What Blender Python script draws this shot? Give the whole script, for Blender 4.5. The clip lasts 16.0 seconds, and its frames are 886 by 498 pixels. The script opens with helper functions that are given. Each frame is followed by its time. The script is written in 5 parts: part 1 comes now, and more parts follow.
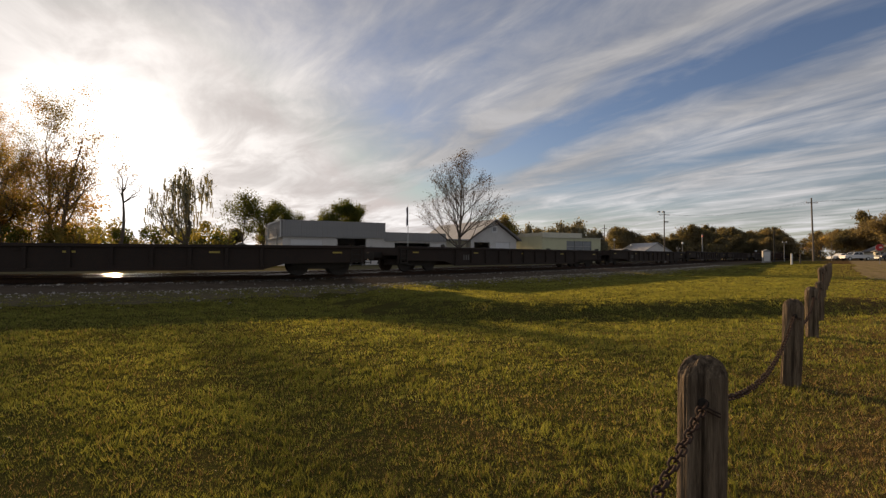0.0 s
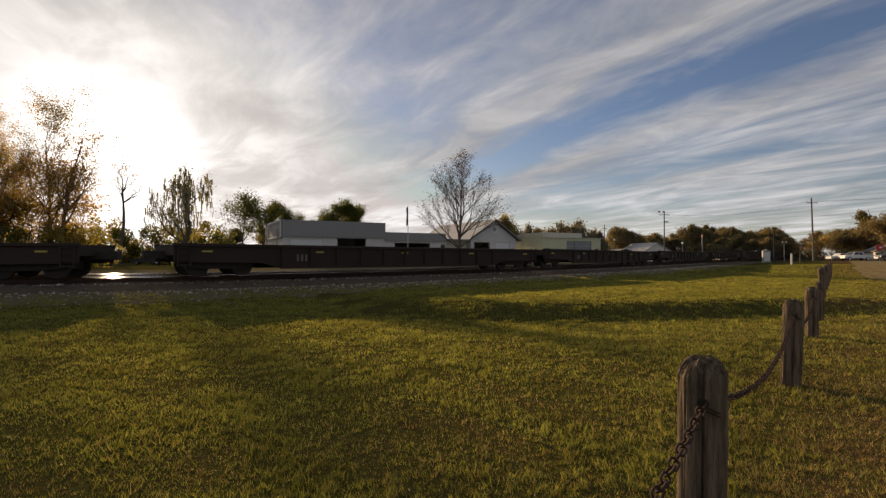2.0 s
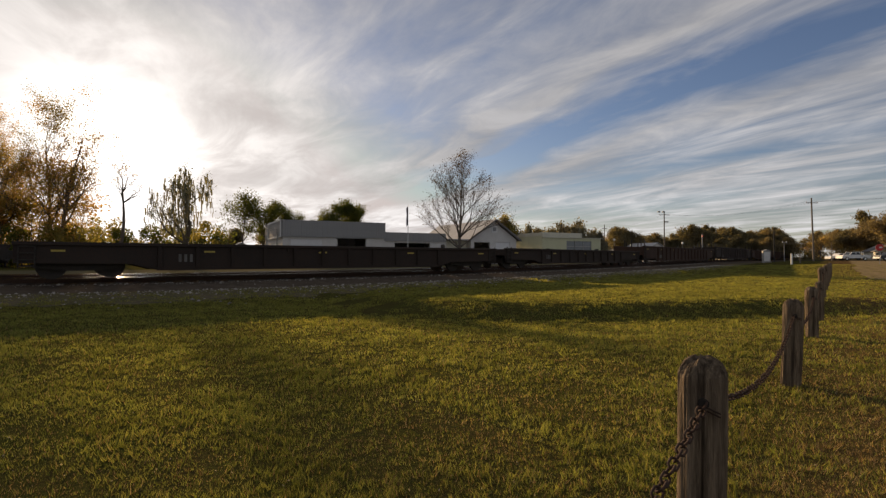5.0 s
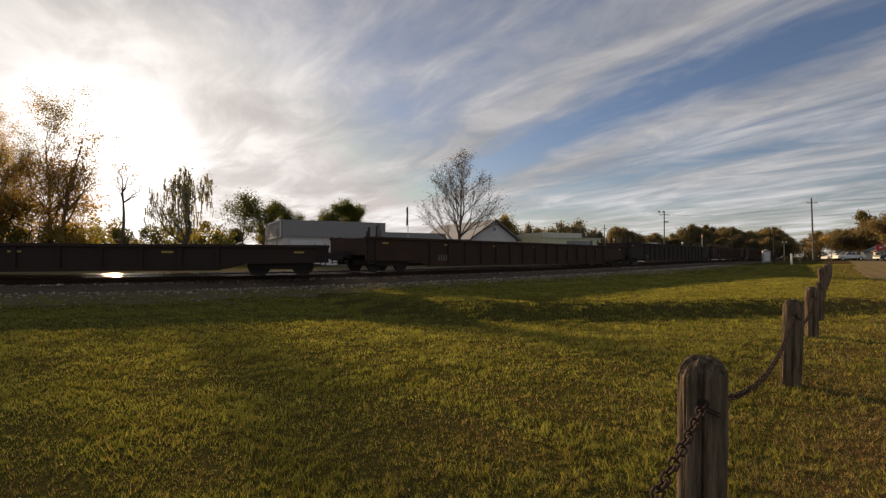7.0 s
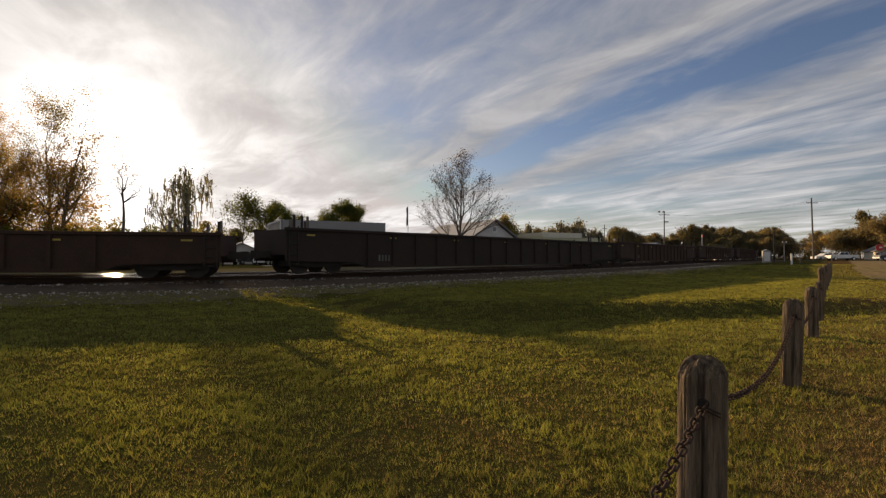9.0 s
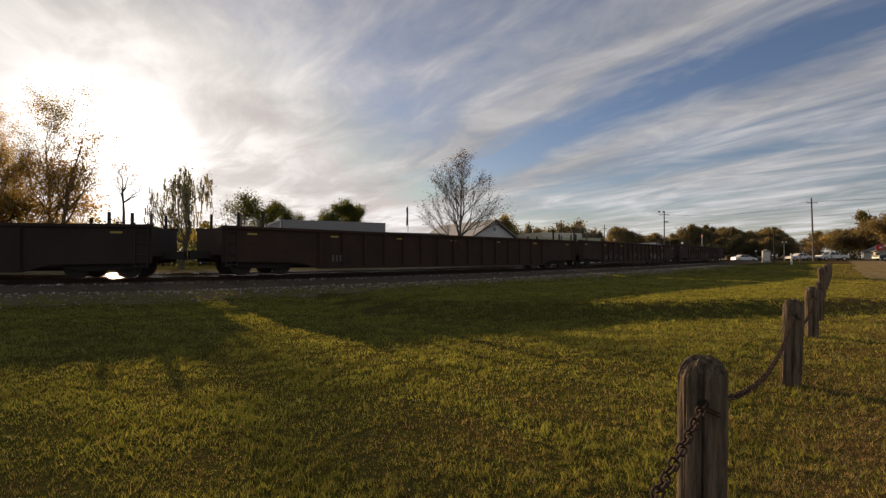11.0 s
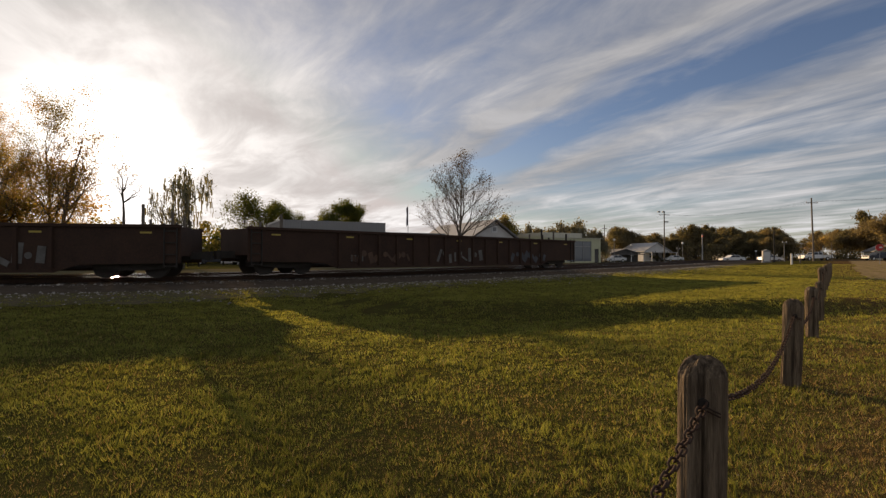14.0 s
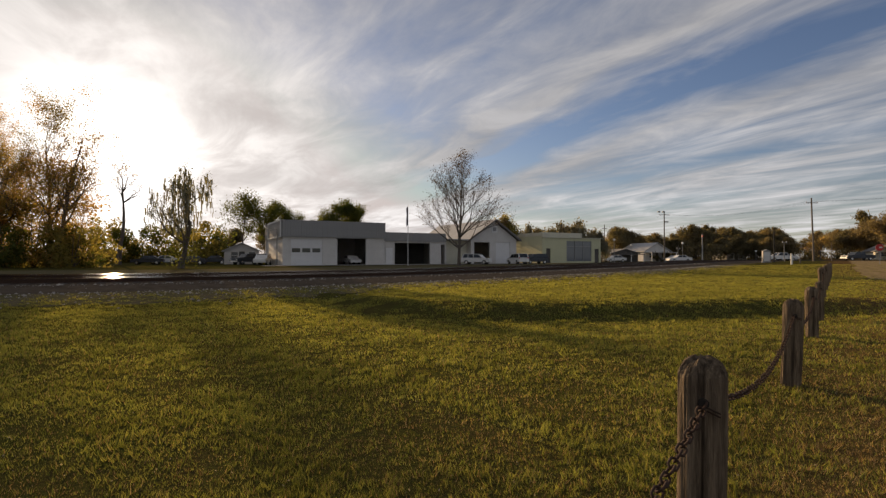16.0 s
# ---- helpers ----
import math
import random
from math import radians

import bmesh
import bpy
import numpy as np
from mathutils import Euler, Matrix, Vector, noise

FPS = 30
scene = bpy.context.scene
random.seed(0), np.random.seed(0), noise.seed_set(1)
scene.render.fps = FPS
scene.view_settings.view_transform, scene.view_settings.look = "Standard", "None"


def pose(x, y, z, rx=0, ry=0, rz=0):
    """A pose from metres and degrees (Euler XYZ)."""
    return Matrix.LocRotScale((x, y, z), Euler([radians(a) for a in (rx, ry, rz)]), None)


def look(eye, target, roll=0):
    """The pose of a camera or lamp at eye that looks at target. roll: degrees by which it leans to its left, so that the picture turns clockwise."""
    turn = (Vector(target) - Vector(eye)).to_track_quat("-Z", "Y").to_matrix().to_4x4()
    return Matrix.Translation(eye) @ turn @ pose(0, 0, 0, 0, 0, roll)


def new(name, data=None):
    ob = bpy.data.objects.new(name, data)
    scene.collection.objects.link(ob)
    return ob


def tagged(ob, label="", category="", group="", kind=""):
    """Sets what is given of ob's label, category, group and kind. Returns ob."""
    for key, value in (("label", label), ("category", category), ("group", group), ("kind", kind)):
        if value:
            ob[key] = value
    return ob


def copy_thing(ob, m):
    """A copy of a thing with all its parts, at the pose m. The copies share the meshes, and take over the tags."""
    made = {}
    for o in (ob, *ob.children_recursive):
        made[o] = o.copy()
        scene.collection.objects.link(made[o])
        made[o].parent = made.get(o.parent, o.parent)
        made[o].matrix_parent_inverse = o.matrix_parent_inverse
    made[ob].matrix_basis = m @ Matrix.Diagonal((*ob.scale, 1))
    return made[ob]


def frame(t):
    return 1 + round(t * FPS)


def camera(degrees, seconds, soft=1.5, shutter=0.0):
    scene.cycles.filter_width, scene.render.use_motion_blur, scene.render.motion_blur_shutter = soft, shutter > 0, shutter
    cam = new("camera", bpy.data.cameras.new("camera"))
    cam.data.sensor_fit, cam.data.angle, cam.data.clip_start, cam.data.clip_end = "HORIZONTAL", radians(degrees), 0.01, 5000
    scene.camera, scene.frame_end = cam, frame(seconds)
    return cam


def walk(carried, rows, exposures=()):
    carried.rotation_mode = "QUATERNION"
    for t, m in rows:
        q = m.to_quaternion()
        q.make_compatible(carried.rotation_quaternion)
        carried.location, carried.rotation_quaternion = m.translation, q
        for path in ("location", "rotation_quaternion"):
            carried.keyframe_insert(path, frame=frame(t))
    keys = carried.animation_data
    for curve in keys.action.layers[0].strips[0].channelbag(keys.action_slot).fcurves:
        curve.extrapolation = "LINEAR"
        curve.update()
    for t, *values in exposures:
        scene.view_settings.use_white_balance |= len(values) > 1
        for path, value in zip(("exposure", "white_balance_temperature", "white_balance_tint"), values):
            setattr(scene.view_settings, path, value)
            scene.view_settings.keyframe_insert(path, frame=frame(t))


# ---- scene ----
EYE = (0.0, 0.0, 1.45)
cam = camera(82, 16.0, soft=1.35)
here = pose(*EYE, 91.02, 0, 0)
walk(cam, [(0.0, here), (16.0, here)], [(0.0, 0.22, 7500, 17), (16.0, 0.22, 7500, 17)])

# ---- light ----
SUN = Vector((-0.651, 1.0, 0.232)).normalized()
SUN_AZ, SUN_EL = math.atan2(SUN.x, SUN.y), math.asin(SUN.z)


def node(tree, kind, **values):
    n = tree.nodes.new(kind)
    for key, value in values.items():
        if key in n.inputs:
            n.inputs[key].default_value = value
    return n


def link(tree, a, b):
    tree.links.new(a, b)


def maths(tree, op, a, b=None, c=None):
    n = tree.nodes.new("ShaderNodeMath")
    n.operation = op
    for i, v in enumerate((a, b, c)):
        if v is None:
            continue
        if isinstance(v, (int, float)):
            n.inputs[i].default_value = v
        else:
            link(tree, v, n.inputs[i])
    return n.outputs[0]


def ramp(tree, value, stops):
    n = tree.nodes.new("ShaderNodeValToRGB")
    while len(n.color_ramp.elements) < len(stops):
        n.color_ramp.elements.new(0.5)
    for e, (at, c) in zip(n.color_ramp.elements, stops):
        e.position = at
        e.color = (*c, 1) if isinstance(c, tuple) else (c, c, c, 1)
    link(tree, value, n.inputs[0])
    return n.outputs[0]


def mix(tree, f, a, b, blend="MIX"):
    n = tree.nodes.new("ShaderNodeMix")
    n.data_type, n.blend_type = "RGBA", blend
    for i, v in ((0, f), (6, a), (7, b)):
        if isinstance(v, (int, float)):
            n.inputs[i].default_value = v
        elif isinstance(v, tuple):
            n.inputs[i].default_value = (*v, 1)
        else:
            link(tree, v, n.inputs[i])
    return n.outputs[2]


def build_sky():
    """Late-afternoon sky with bands of thin cirrus that run towards the sun."""
    w = bpy.data.worlds.new("sky")
    scene.world = w
    w.use_nodes = True
    t = w.node_tree
    t.nodes.clear()
    sky = t.nodes.new("ShaderNodeTexSky")
    sky.sky_type, sky.sun_disc = "NISHITA", False
    sky.sun_elevation, sky.sun_rotation = SUN_EL, SUN_AZ
    sky.air_density, sky.dust_density, sky.ozone_density = 1.0, 0.6, 1.2
    co = t.nodes.new("ShaderNodeTexCoord").outputs["Generated"]
    sep = t.nodes.new("ShaderNodeSeparateXYZ")
    link(t, co, sep.inputs[0])
    up = maths(t, "MAXIMUM", maths(t, "ADD", sep.outputs[2], 0.07), 0.02)
    px, py = maths(t, "DIVIDE", sep.outputs[0], up), maths(t, "DIVIDE", sep.outputs[1], up)
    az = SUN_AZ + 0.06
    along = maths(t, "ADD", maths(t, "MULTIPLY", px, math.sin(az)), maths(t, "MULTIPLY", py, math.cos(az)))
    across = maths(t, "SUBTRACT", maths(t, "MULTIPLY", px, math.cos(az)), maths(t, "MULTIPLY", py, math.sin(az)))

    def layer(sa, sc, z, scale, detail, rough, dist):
        c = t.nodes.new("ShaderNodeCombineXYZ")
        link(t, maths(t, "MULTIPLY", along, sa), c.inputs[0])
        link(t, maths(t, "MULTIPLY", across, sc), c.inputs[1])
        c.inputs[2].default_value = z
        n = node(t, "ShaderNodeTexNoise", Scale=scale, Detail=detail, Roughness=rough, Distortion=dist)
        link(t, c.outputs[0], n.inputs["Vector"])
        return n.outputs["Fac"]

    bands = layer(0.16, 0.75, 3.1, 1.0, 5.0, 0.55, 0.6)
    wisps = layer(1.1, 2.5, 7.7, 1.0, 7.0, 0.6, 0.55)
    streaks = layer(0.22, 2.4, 1.9, 1.0, 5.0, 0.55, 0.5)
    warp = layer(0.6, 0.5, 4.4, 1.0, 4.0, 0.55, 0.3)
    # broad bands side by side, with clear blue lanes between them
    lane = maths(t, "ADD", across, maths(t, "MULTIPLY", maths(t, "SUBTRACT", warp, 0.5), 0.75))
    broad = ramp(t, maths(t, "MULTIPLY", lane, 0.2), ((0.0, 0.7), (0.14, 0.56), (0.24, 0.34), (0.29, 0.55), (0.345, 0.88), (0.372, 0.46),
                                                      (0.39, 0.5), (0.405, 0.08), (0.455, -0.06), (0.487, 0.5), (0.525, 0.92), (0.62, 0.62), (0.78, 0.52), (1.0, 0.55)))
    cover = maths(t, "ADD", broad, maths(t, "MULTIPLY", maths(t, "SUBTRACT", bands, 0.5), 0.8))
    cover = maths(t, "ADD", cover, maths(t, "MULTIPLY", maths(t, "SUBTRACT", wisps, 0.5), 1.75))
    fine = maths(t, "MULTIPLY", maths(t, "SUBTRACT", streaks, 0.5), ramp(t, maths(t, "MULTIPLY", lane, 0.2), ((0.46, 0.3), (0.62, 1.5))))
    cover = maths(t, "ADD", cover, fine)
    dot = t.nodes.new("ShaderNodeVectorMath")
    dot.operation = "DOT_PRODUCT"
    link(t, co, dot.inputs[0])
    dot.inputs[1].default_value = SUN
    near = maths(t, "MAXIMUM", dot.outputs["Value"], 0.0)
    cover = maths(t, "ADD", cover, maths(t, "MULTIPLY", maths(t, "POWER", near, 12.0), 0.3))
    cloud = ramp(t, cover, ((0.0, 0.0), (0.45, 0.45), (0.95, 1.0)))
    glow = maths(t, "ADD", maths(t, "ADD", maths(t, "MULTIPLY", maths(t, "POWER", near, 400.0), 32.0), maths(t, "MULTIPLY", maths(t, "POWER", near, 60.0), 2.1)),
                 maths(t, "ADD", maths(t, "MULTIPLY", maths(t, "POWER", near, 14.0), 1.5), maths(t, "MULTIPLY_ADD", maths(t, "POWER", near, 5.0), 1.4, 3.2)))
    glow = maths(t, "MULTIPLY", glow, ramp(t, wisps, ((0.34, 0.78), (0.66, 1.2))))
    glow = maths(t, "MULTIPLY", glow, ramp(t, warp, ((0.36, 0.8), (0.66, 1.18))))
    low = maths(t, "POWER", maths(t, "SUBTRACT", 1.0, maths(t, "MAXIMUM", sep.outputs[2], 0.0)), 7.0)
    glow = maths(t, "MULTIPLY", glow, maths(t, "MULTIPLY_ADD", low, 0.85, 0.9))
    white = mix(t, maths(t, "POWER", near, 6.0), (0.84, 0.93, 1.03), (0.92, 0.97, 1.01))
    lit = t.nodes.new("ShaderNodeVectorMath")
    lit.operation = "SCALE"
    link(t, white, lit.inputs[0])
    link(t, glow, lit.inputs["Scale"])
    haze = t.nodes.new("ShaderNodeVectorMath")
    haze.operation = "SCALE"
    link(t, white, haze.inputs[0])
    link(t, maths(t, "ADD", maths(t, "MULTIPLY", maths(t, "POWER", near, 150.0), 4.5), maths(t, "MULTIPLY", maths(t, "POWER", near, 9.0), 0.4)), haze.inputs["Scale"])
    thin = t.nodes.new("ShaderNodeVectorMath")
    thin.operation = "MINIMUM"
    link(t, mix(t, 1.0, sky.outputs[0], (0.45, 0.535, 0.73), "MULTIPLY"), thin.inputs[0])
    thin.inputs[1].default_value = (4.0, 4.0, 4.2)
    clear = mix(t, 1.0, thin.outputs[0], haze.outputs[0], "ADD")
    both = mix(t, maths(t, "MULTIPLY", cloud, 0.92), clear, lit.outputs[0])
    bg = node(t, "ShaderNodeBackground", Strength=0.12)
    link(t, both, bg.inputs[0])
    out = t.nodes.new("ShaderNodeOutputWorld")
    link(t, bg.outputs[0], out.inputs[0])


build_sky()
sun_data = bpy.data.lights.new("sun", "SUN")
sun_data.energy, sun_data.angle, sun_data.color = 5.0, radians(0.6), (1.0, 0.77, 0.48)
sun = new("sun", sun_data)
sun.matrix_world = look(SUN * 100, (0, 0, 0))

# ---- materials ----
MATS = {}


def mat(name, c1, c2=None, rough=0.8, metal=0.0, scale=4.0, fine=40.0, bump=0.2, c3=None, spread=0.5, per=False, stretch=(1, 1, 1), spec=0.5):
    """Two colours mixed by coarse noise, grain by fine noise, and a fine relief."""
    if name in MATS:
        return MATS[name]
    m = bpy.data.materials.new(name)
    MATS[name] = m
    m.use_nodes = True
    t = m.node_tree
    b = t.nodes["Principled BSDF"]
    c2 = c2 or tuple(v * 0.7 for v in c1)
    co = t.nodes.new("ShaderNodeTexCoord").outputs["Object"]
    mp = t.nodes.new("ShaderNodeMapping")
    mp.inputs["Scale"].default_value = stretch
    link(t, co, mp.inputs[0])
    n1 = node(t, "ShaderNodeTexNoise", Scale=scale, Detail=5.0, Roughness=0.6)
    n2 = node(t, "ShaderNodeTexNoise", Scale=fine, Detail=3.0, Roughness=0.6)
    link(t, mp.outputs[0], n1.inputs[0])
    link(t, mp.outputs[0], n2.inputs[0])
    f = ramp(t, n1.outputs[0], ((0.5 - spread * 0.4, 0.0), (0.5 + spread * 0.4, 1.0)))
    col = mix(t, f, c1, c2)
    col = mix(t, maths(t, "MULTIPLY", ramp(t, n2.outputs[0], ((0.35, 0.0), (0.7, 1.0))), 0.5), col, c3 or tuple(v * 0.6 for v in c1))
    if per:
        g = t.nodes.new("ShaderNodeNewGeometry").outputs["Random Per Island"]
        col = mix(t, 1.0, col, ramp(t, g, ((0.0, 0.6), (1.0, 1.35))), "MULTIPLY")
    link(t, col, b.inputs["Base Color"])
    b.inputs["Metallic"].default_value = metal
    b.inputs["Specular IOR Level"].default_value = spec
    link(t, maths(t, "MULTIPLY_ADD", n2.outputs[0], 0.25, rough - 0.12), b.inputs["Roughness"])
    if bump:
        bp = node(t, "ShaderNodeBump", Strength=bump, Distance=0.02)
        link(t, n2.outputs[0], bp.inputs["Height"])
        link(t, bp.outputs[0], b.inputs["Normal"])
    return m


def leaf_mat(name, c1, c2, trans=0.4, patch_size=0.6, low=0.7, high=1.25):
    """Leaves: colour varies from leaf to leaf, and light comes through."""
    if name in MATS:
        return MATS[name]
    m = bpy.data.materials.new(name)
    MATS[name] = m
    m.use_nodes = True
    t = m.node_tree
    b = t.nodes["Principled BSDF"]
    g = t.nodes.new("ShaderNodeNewGeometry").outputs["Random Per Island"]
    co = t.nodes.new("ShaderNodeTexCoord").outputs["Object"]
    n = node(t, "ShaderNodeTexNoise", Scale=patch_size, Detail=4.0, Roughness=0.6)
    link(t, co, n.inputs[0])
    col = mix(t, g, c1, c2)
    col = mix(t, 1.0, col, ramp(t, n.outputs[0], ((0.32, low), (0.68, high))), "MULTIPLY")
    link(t, col, b.inputs["Base Color"])
    b.inputs["Roughness"].default_value = 0.6
    b.inputs["Specular IOR Level"].default_value = 0.04
    tr = t.nodes.new("ShaderNodeBsdfTranslucent")
    link(t, mix(t, 1.0, col, (1.9, 1.75, 0.9), "MULTIPLY"), tr.inputs[0])
    ms = t.nodes.new("ShaderNodeMixShader")
    ms.inputs[0].default_value = trans
    link(t, b.outputs[0], ms.inputs[1])
    link(t, tr.outputs[0], ms.inputs[2])
    link(t, ms.outputs[0], t.nodes["Material Output"].inputs[0])
    return m


def glass_mat(name, tint=(0.02, 0.025, 0.03)):
    if name in MATS:
        return MATS[name]
    m = bpy.data.materials.new(name)
    MATS[name] = m
    m.use_nodes = True
    b = m.node_tree.nodes["Principled BSDF"]
    b.inputs["Base Color"].default_value = (*tint, 1)
    b.inputs["Roughness"].default_value = 0.06
    b.inputs["IOR"].default_value = 1.5
    return m


def ground_mat():
    m = bpy.data.materials.new("lawn_soil")
    m.use_nodes = True
    t = m.node_tree
    b = t.nodes["Principled BSDF"]
    co = t.nodes.new("ShaderNodeTexCoord").outputs["Object"]
    n1 = node(t, "ShaderNodeTexNoise", Scale=0.35, Detail=5.0, Roughness=0.6)
    n2 = node(t, "ShaderNodeTexNoise", Scale=3.0, Detail=6.0, Roughness=0.7)
    n3 = node(t, "ShaderNodeTexNoise", Scale=30.0, Detail=4.0, Roughness=0.7)
    for n in (n1, n2, n3):
        link(t, co, n.inputs[0])
    col = mix(t, ramp(t, n1.outputs[0], ((0.35, 0.0), (0.65, 1.0))), (0.078, 0.085, 0.02), (0.092, 0.08, 0.026))
    col = mix(t, ramp(t, n2.outputs[0], ((0.4, 0.0), (0.75, 0.75))), col, (0.082, 0.055, 0.026))
    col = mix(t, ramp(t, n3.outputs[0], ((0.4, 0.0), (0.72, 0.75))), col, (0.022, 0.019, 0.010))
    sep = t.nodes.new("ShaderNodeSeparateXYZ")
    link(t, co, sep.inputs[0])
    # drier, trodden turf on the drive's side of the fence
    side = maths(t, "SUBTRACT", maths(t, "MULTIPLY", sep.outputs[0], 0.80), maths(t, "MULTIPLY", sep.outputs[1], 0.60))
    side = maths(t, "ADD", side, maths(t, "MULTIPLY", n2.outputs[0], 1.6))
    col = mix(t, ramp(t, maths(t, "MULTIPLY_ADD", side, 0.25, 0.22), ((0.2, 0.0), (0.75, 0.85))), col, (0.125, 0.074, 0.036))
    link(t, col, b.inputs["Base Color"])
    b.inputs["Roughness"].default_value = 0.95
    b.inputs["Specular IOR Level"].default_value = 0.0
    bp = node(t, "ShaderNodeBump", Strength=0.8, Distance=0.05)
    link(t, n3.outputs[0], bp.inputs["Height"])
    link(t, bp.outputs[0], b.inputs["Normal"])
    return m


M_WOOD = mat("weathered_timber", (0.33, 0.245, 0.165), (0.11, 0.08, 0.055), 0.9, scale=4, fine=26, bump=1.0, spread=0.3, stretch=(9, 9, 0.5), c3=(0.05, 0.036, 0.026), spec=0.1)
M_RUST = mat("rusty_iron", (0.075, 0.036, 0.02), (0.04, 0.022, 0.015), 0.85, 0.3, scale=20, fine=90, bump=0.4)
M_STEEL = mat("polished_rail", (0.32, 0.30, 0.28), (0.26, 0.24, 0.23), 0.1, 1.0, scale=3, fine=30, bump=0.02)
M_TIE = mat("creosoted_tie", (0.07, 0.055, 0.045), (0.11, 0.09, 0.075), 0.9, scale=6, fine=40, bump=0.5, stretch=(1, 6, 6))
M_BALLAST = mat("grey_ballast", (0.135, 0.105, 0.077), (0.082, 0.062, 0.045), 0.95, scale=2.5, fine=14, bump=1.0, c3=(0.08, 0.07, 0.06), spec=0.0)
M_CAR = mat("car_body_paint", (0.06, 0.033, 0.023), (0.035, 0.021, 0.016), 0.8, scale=1.2, fine=16, bump=0.15, c3=(0.085, 0.045, 0.028), spec=0.2)
M_CARB = mat("black_car_paint", (0.028, 0.023, 0.02), (0.042, 0.03, 0.024), 0.8, scale=1.0, fine=16, bump=0.15, c3=(0.06, 0.035, 0.024), spec=0.2)
M_UNDER = mat("grimy_running_gear", (0.04, 0.035, 0.03), (0.06, 0.045, 0.035), 0.85, 0.2, scale=5, fine=30, bump=0.3)
M_WALL = mat("white_painted_block", (0.68, 0.65, 0.61), (0.57, 0.54, 0.50), 0.85, scale=0.8, fine=12, bump=0.1, c3=(0.50, 0.48, 0.46))
M_METAL = mat("grey_metal_fascia", (0.33, 0.325, 0.315), (0.27, 0.265, 0.26), 0.7, 0.0, scale=0.5, fine=10, bump=0.05, c3=(0.28, 0.275, 0.27), spec=0.2)
M_DOOR = mat("white_door_panel", (0.74, 0.73, 0.72), (0.66, 0.65, 0.64), 0.6, scale=1.2, fine=14, bump=0.04, c3=(0.62, 0.61, 0.60))
M_TRIM = mat("white_trim", (0.78, 0.77, 0.74), (0.68, 0.67, 0.65), 0.6, scale=2, fine=20, bump=0.04)
# dark tone: shade inside the open bays put into colour; also dark doors and sheds
M_DARKIN = mat("bay_shade_and_dark_paint", (0.12, 0.11, 0.10), (0.08, 0.075, 0.07), 0.9, scale=1, fine=10, bump=0.05)
M_YELLOW = mat("pale_yellow_stucco", (0.62, 0.61, 0.41), (0.54, 0.53, 0.36), 0.85, scale=0.7, fine=12, bump=0.12, c3=(0.50, 0.48, 0.27))
M_CREAM = mat("cream_parapet", (0.70, 0.66, 0.52), (0.60, 0.57, 0.45), 0.8, scale=0.7, fine=12, bump=0.1)
M_ROOF = mat("grey_shingle", (0.20, 0.19, 0.18), (0.15, 0.14, 0.135), 0.85, scale=1.5, fine=18, bump=0.4)
M_ROOFL = mat("pale_metal_roof", (0.42, 0.41, 0.40), (0.34, 0.33, 0.32), 0.5, 0.2, scale=1.0, fine=12, bump=0.1)
M_GLASS = glass_mat("dark_glass")
# grey-blue base colour paints in the sky's reflection on the shop front
M_SHOPGLASS = glass_mat("sky_tinted_shop_glass", (0.13, 0.15, 0.17))
M_POLE = mat("grey_pole_wood", (0.20, 0.165, 0.13), (0.14, 0.115, 0.09), 0.9, scale=2, fine=20, bump=0.4, stretch=(5, 5, 0.5))
M_BARK = mat("grey_bark", (0.15, 0.12, 0.095), (0.09, 0.075, 0.06), 0.95, scale=3, fine=16, bump=0.6, stretch=(3, 3, 0.8))
M_ASPHALT = mat("worn_asphalt", (0.055, 0.052, 0.05), (0.085, 0.08, 0.074), 0.95, scale=0.5, fine=30, bump=0.3, spec=0.0)
M_GRAVEL = mat("sandy_gravel", (0.42, 0.30, 0.18), (0.17, 0.13, 0.055), 0.95, scale=1.6, fine=25, bump=0.7, c3=(0.13, 0.105, 0.05), spec=0.0)
M_CONC = mat("pale_concrete", (0.45, 0.43, 0.40), (0.36, 0.34, 0.31), 0.9, scale=0.8, fine=20, bump=0.2, spec=0.1)
M_WHITEP = mat("white_car_paint", (0.72, 0.71, 0.69), (0.66, 0.65, 0.63), 0.3, scale=1, fine=10, bump=0.0, c3=(0.6, 0.59, 0.57))
M_DARKP = mat("dark_car_paint", (0.035, 0.04, 0.05), (0.03, 0.03, 0.035), 0.5, scale=1, fine=10, bump=0.0)
M_TYRE = mat("tyre_rubber", (0.025, 0.025, 0.025), (0.035, 0.034, 0.033), 0.9, scale=8, fine=60, bump=0.2)
M_CHROME = mat("chrome_trim", (0.6, 0.6, 0.6), (0.5, 0.5, 0.5), 0.25, 0.9, scale=4, fine=20, bump=0.0)
M_RED = mat("red_sign_face", (0.55, 0.035, 0.03), (0.45, 0.03, 0.03), 0.5, scale=3, fine=20, bump=0.0)
M_LAMP = mat("white_lamp_glass", (0.8, 0.8, 0.76), (0.7, 0.7, 0.68), 0.3, scale=4, fine=20, bump=0.0)
L_OAK = leaf_mat("oak_leaves", (0.055, 0.075, 0.022), (0.12, 0.125, 0.04), 0.5)
L_BROWN = leaf_mat("curled_brown_leaves", (0.11, 0.075, 0.045), (0.07, 0.05, 0.032), 0.3)
L_DRY = leaf_mat("dry_leaves", (0.34, 0.23, 0.11), (0.22, 0.15, 0.07), 0.7)
L_OLIVE = leaf_mat("olive_leaves", (0.14, 0.13, 0.045), (0.22, 0.18, 0.075), 0.65)
L_MOSS = leaf_mat("grey_moss", (0.17, 0.16, 0.12), (0.24, 0.225, 0.17), 0.25)
L_GRASS = leaf_mat("grass_blades", (0.1, 0.128, 0.034), (0.23, 0.22, 0.08), 0.48, 1.3, 0.5, 1.25)
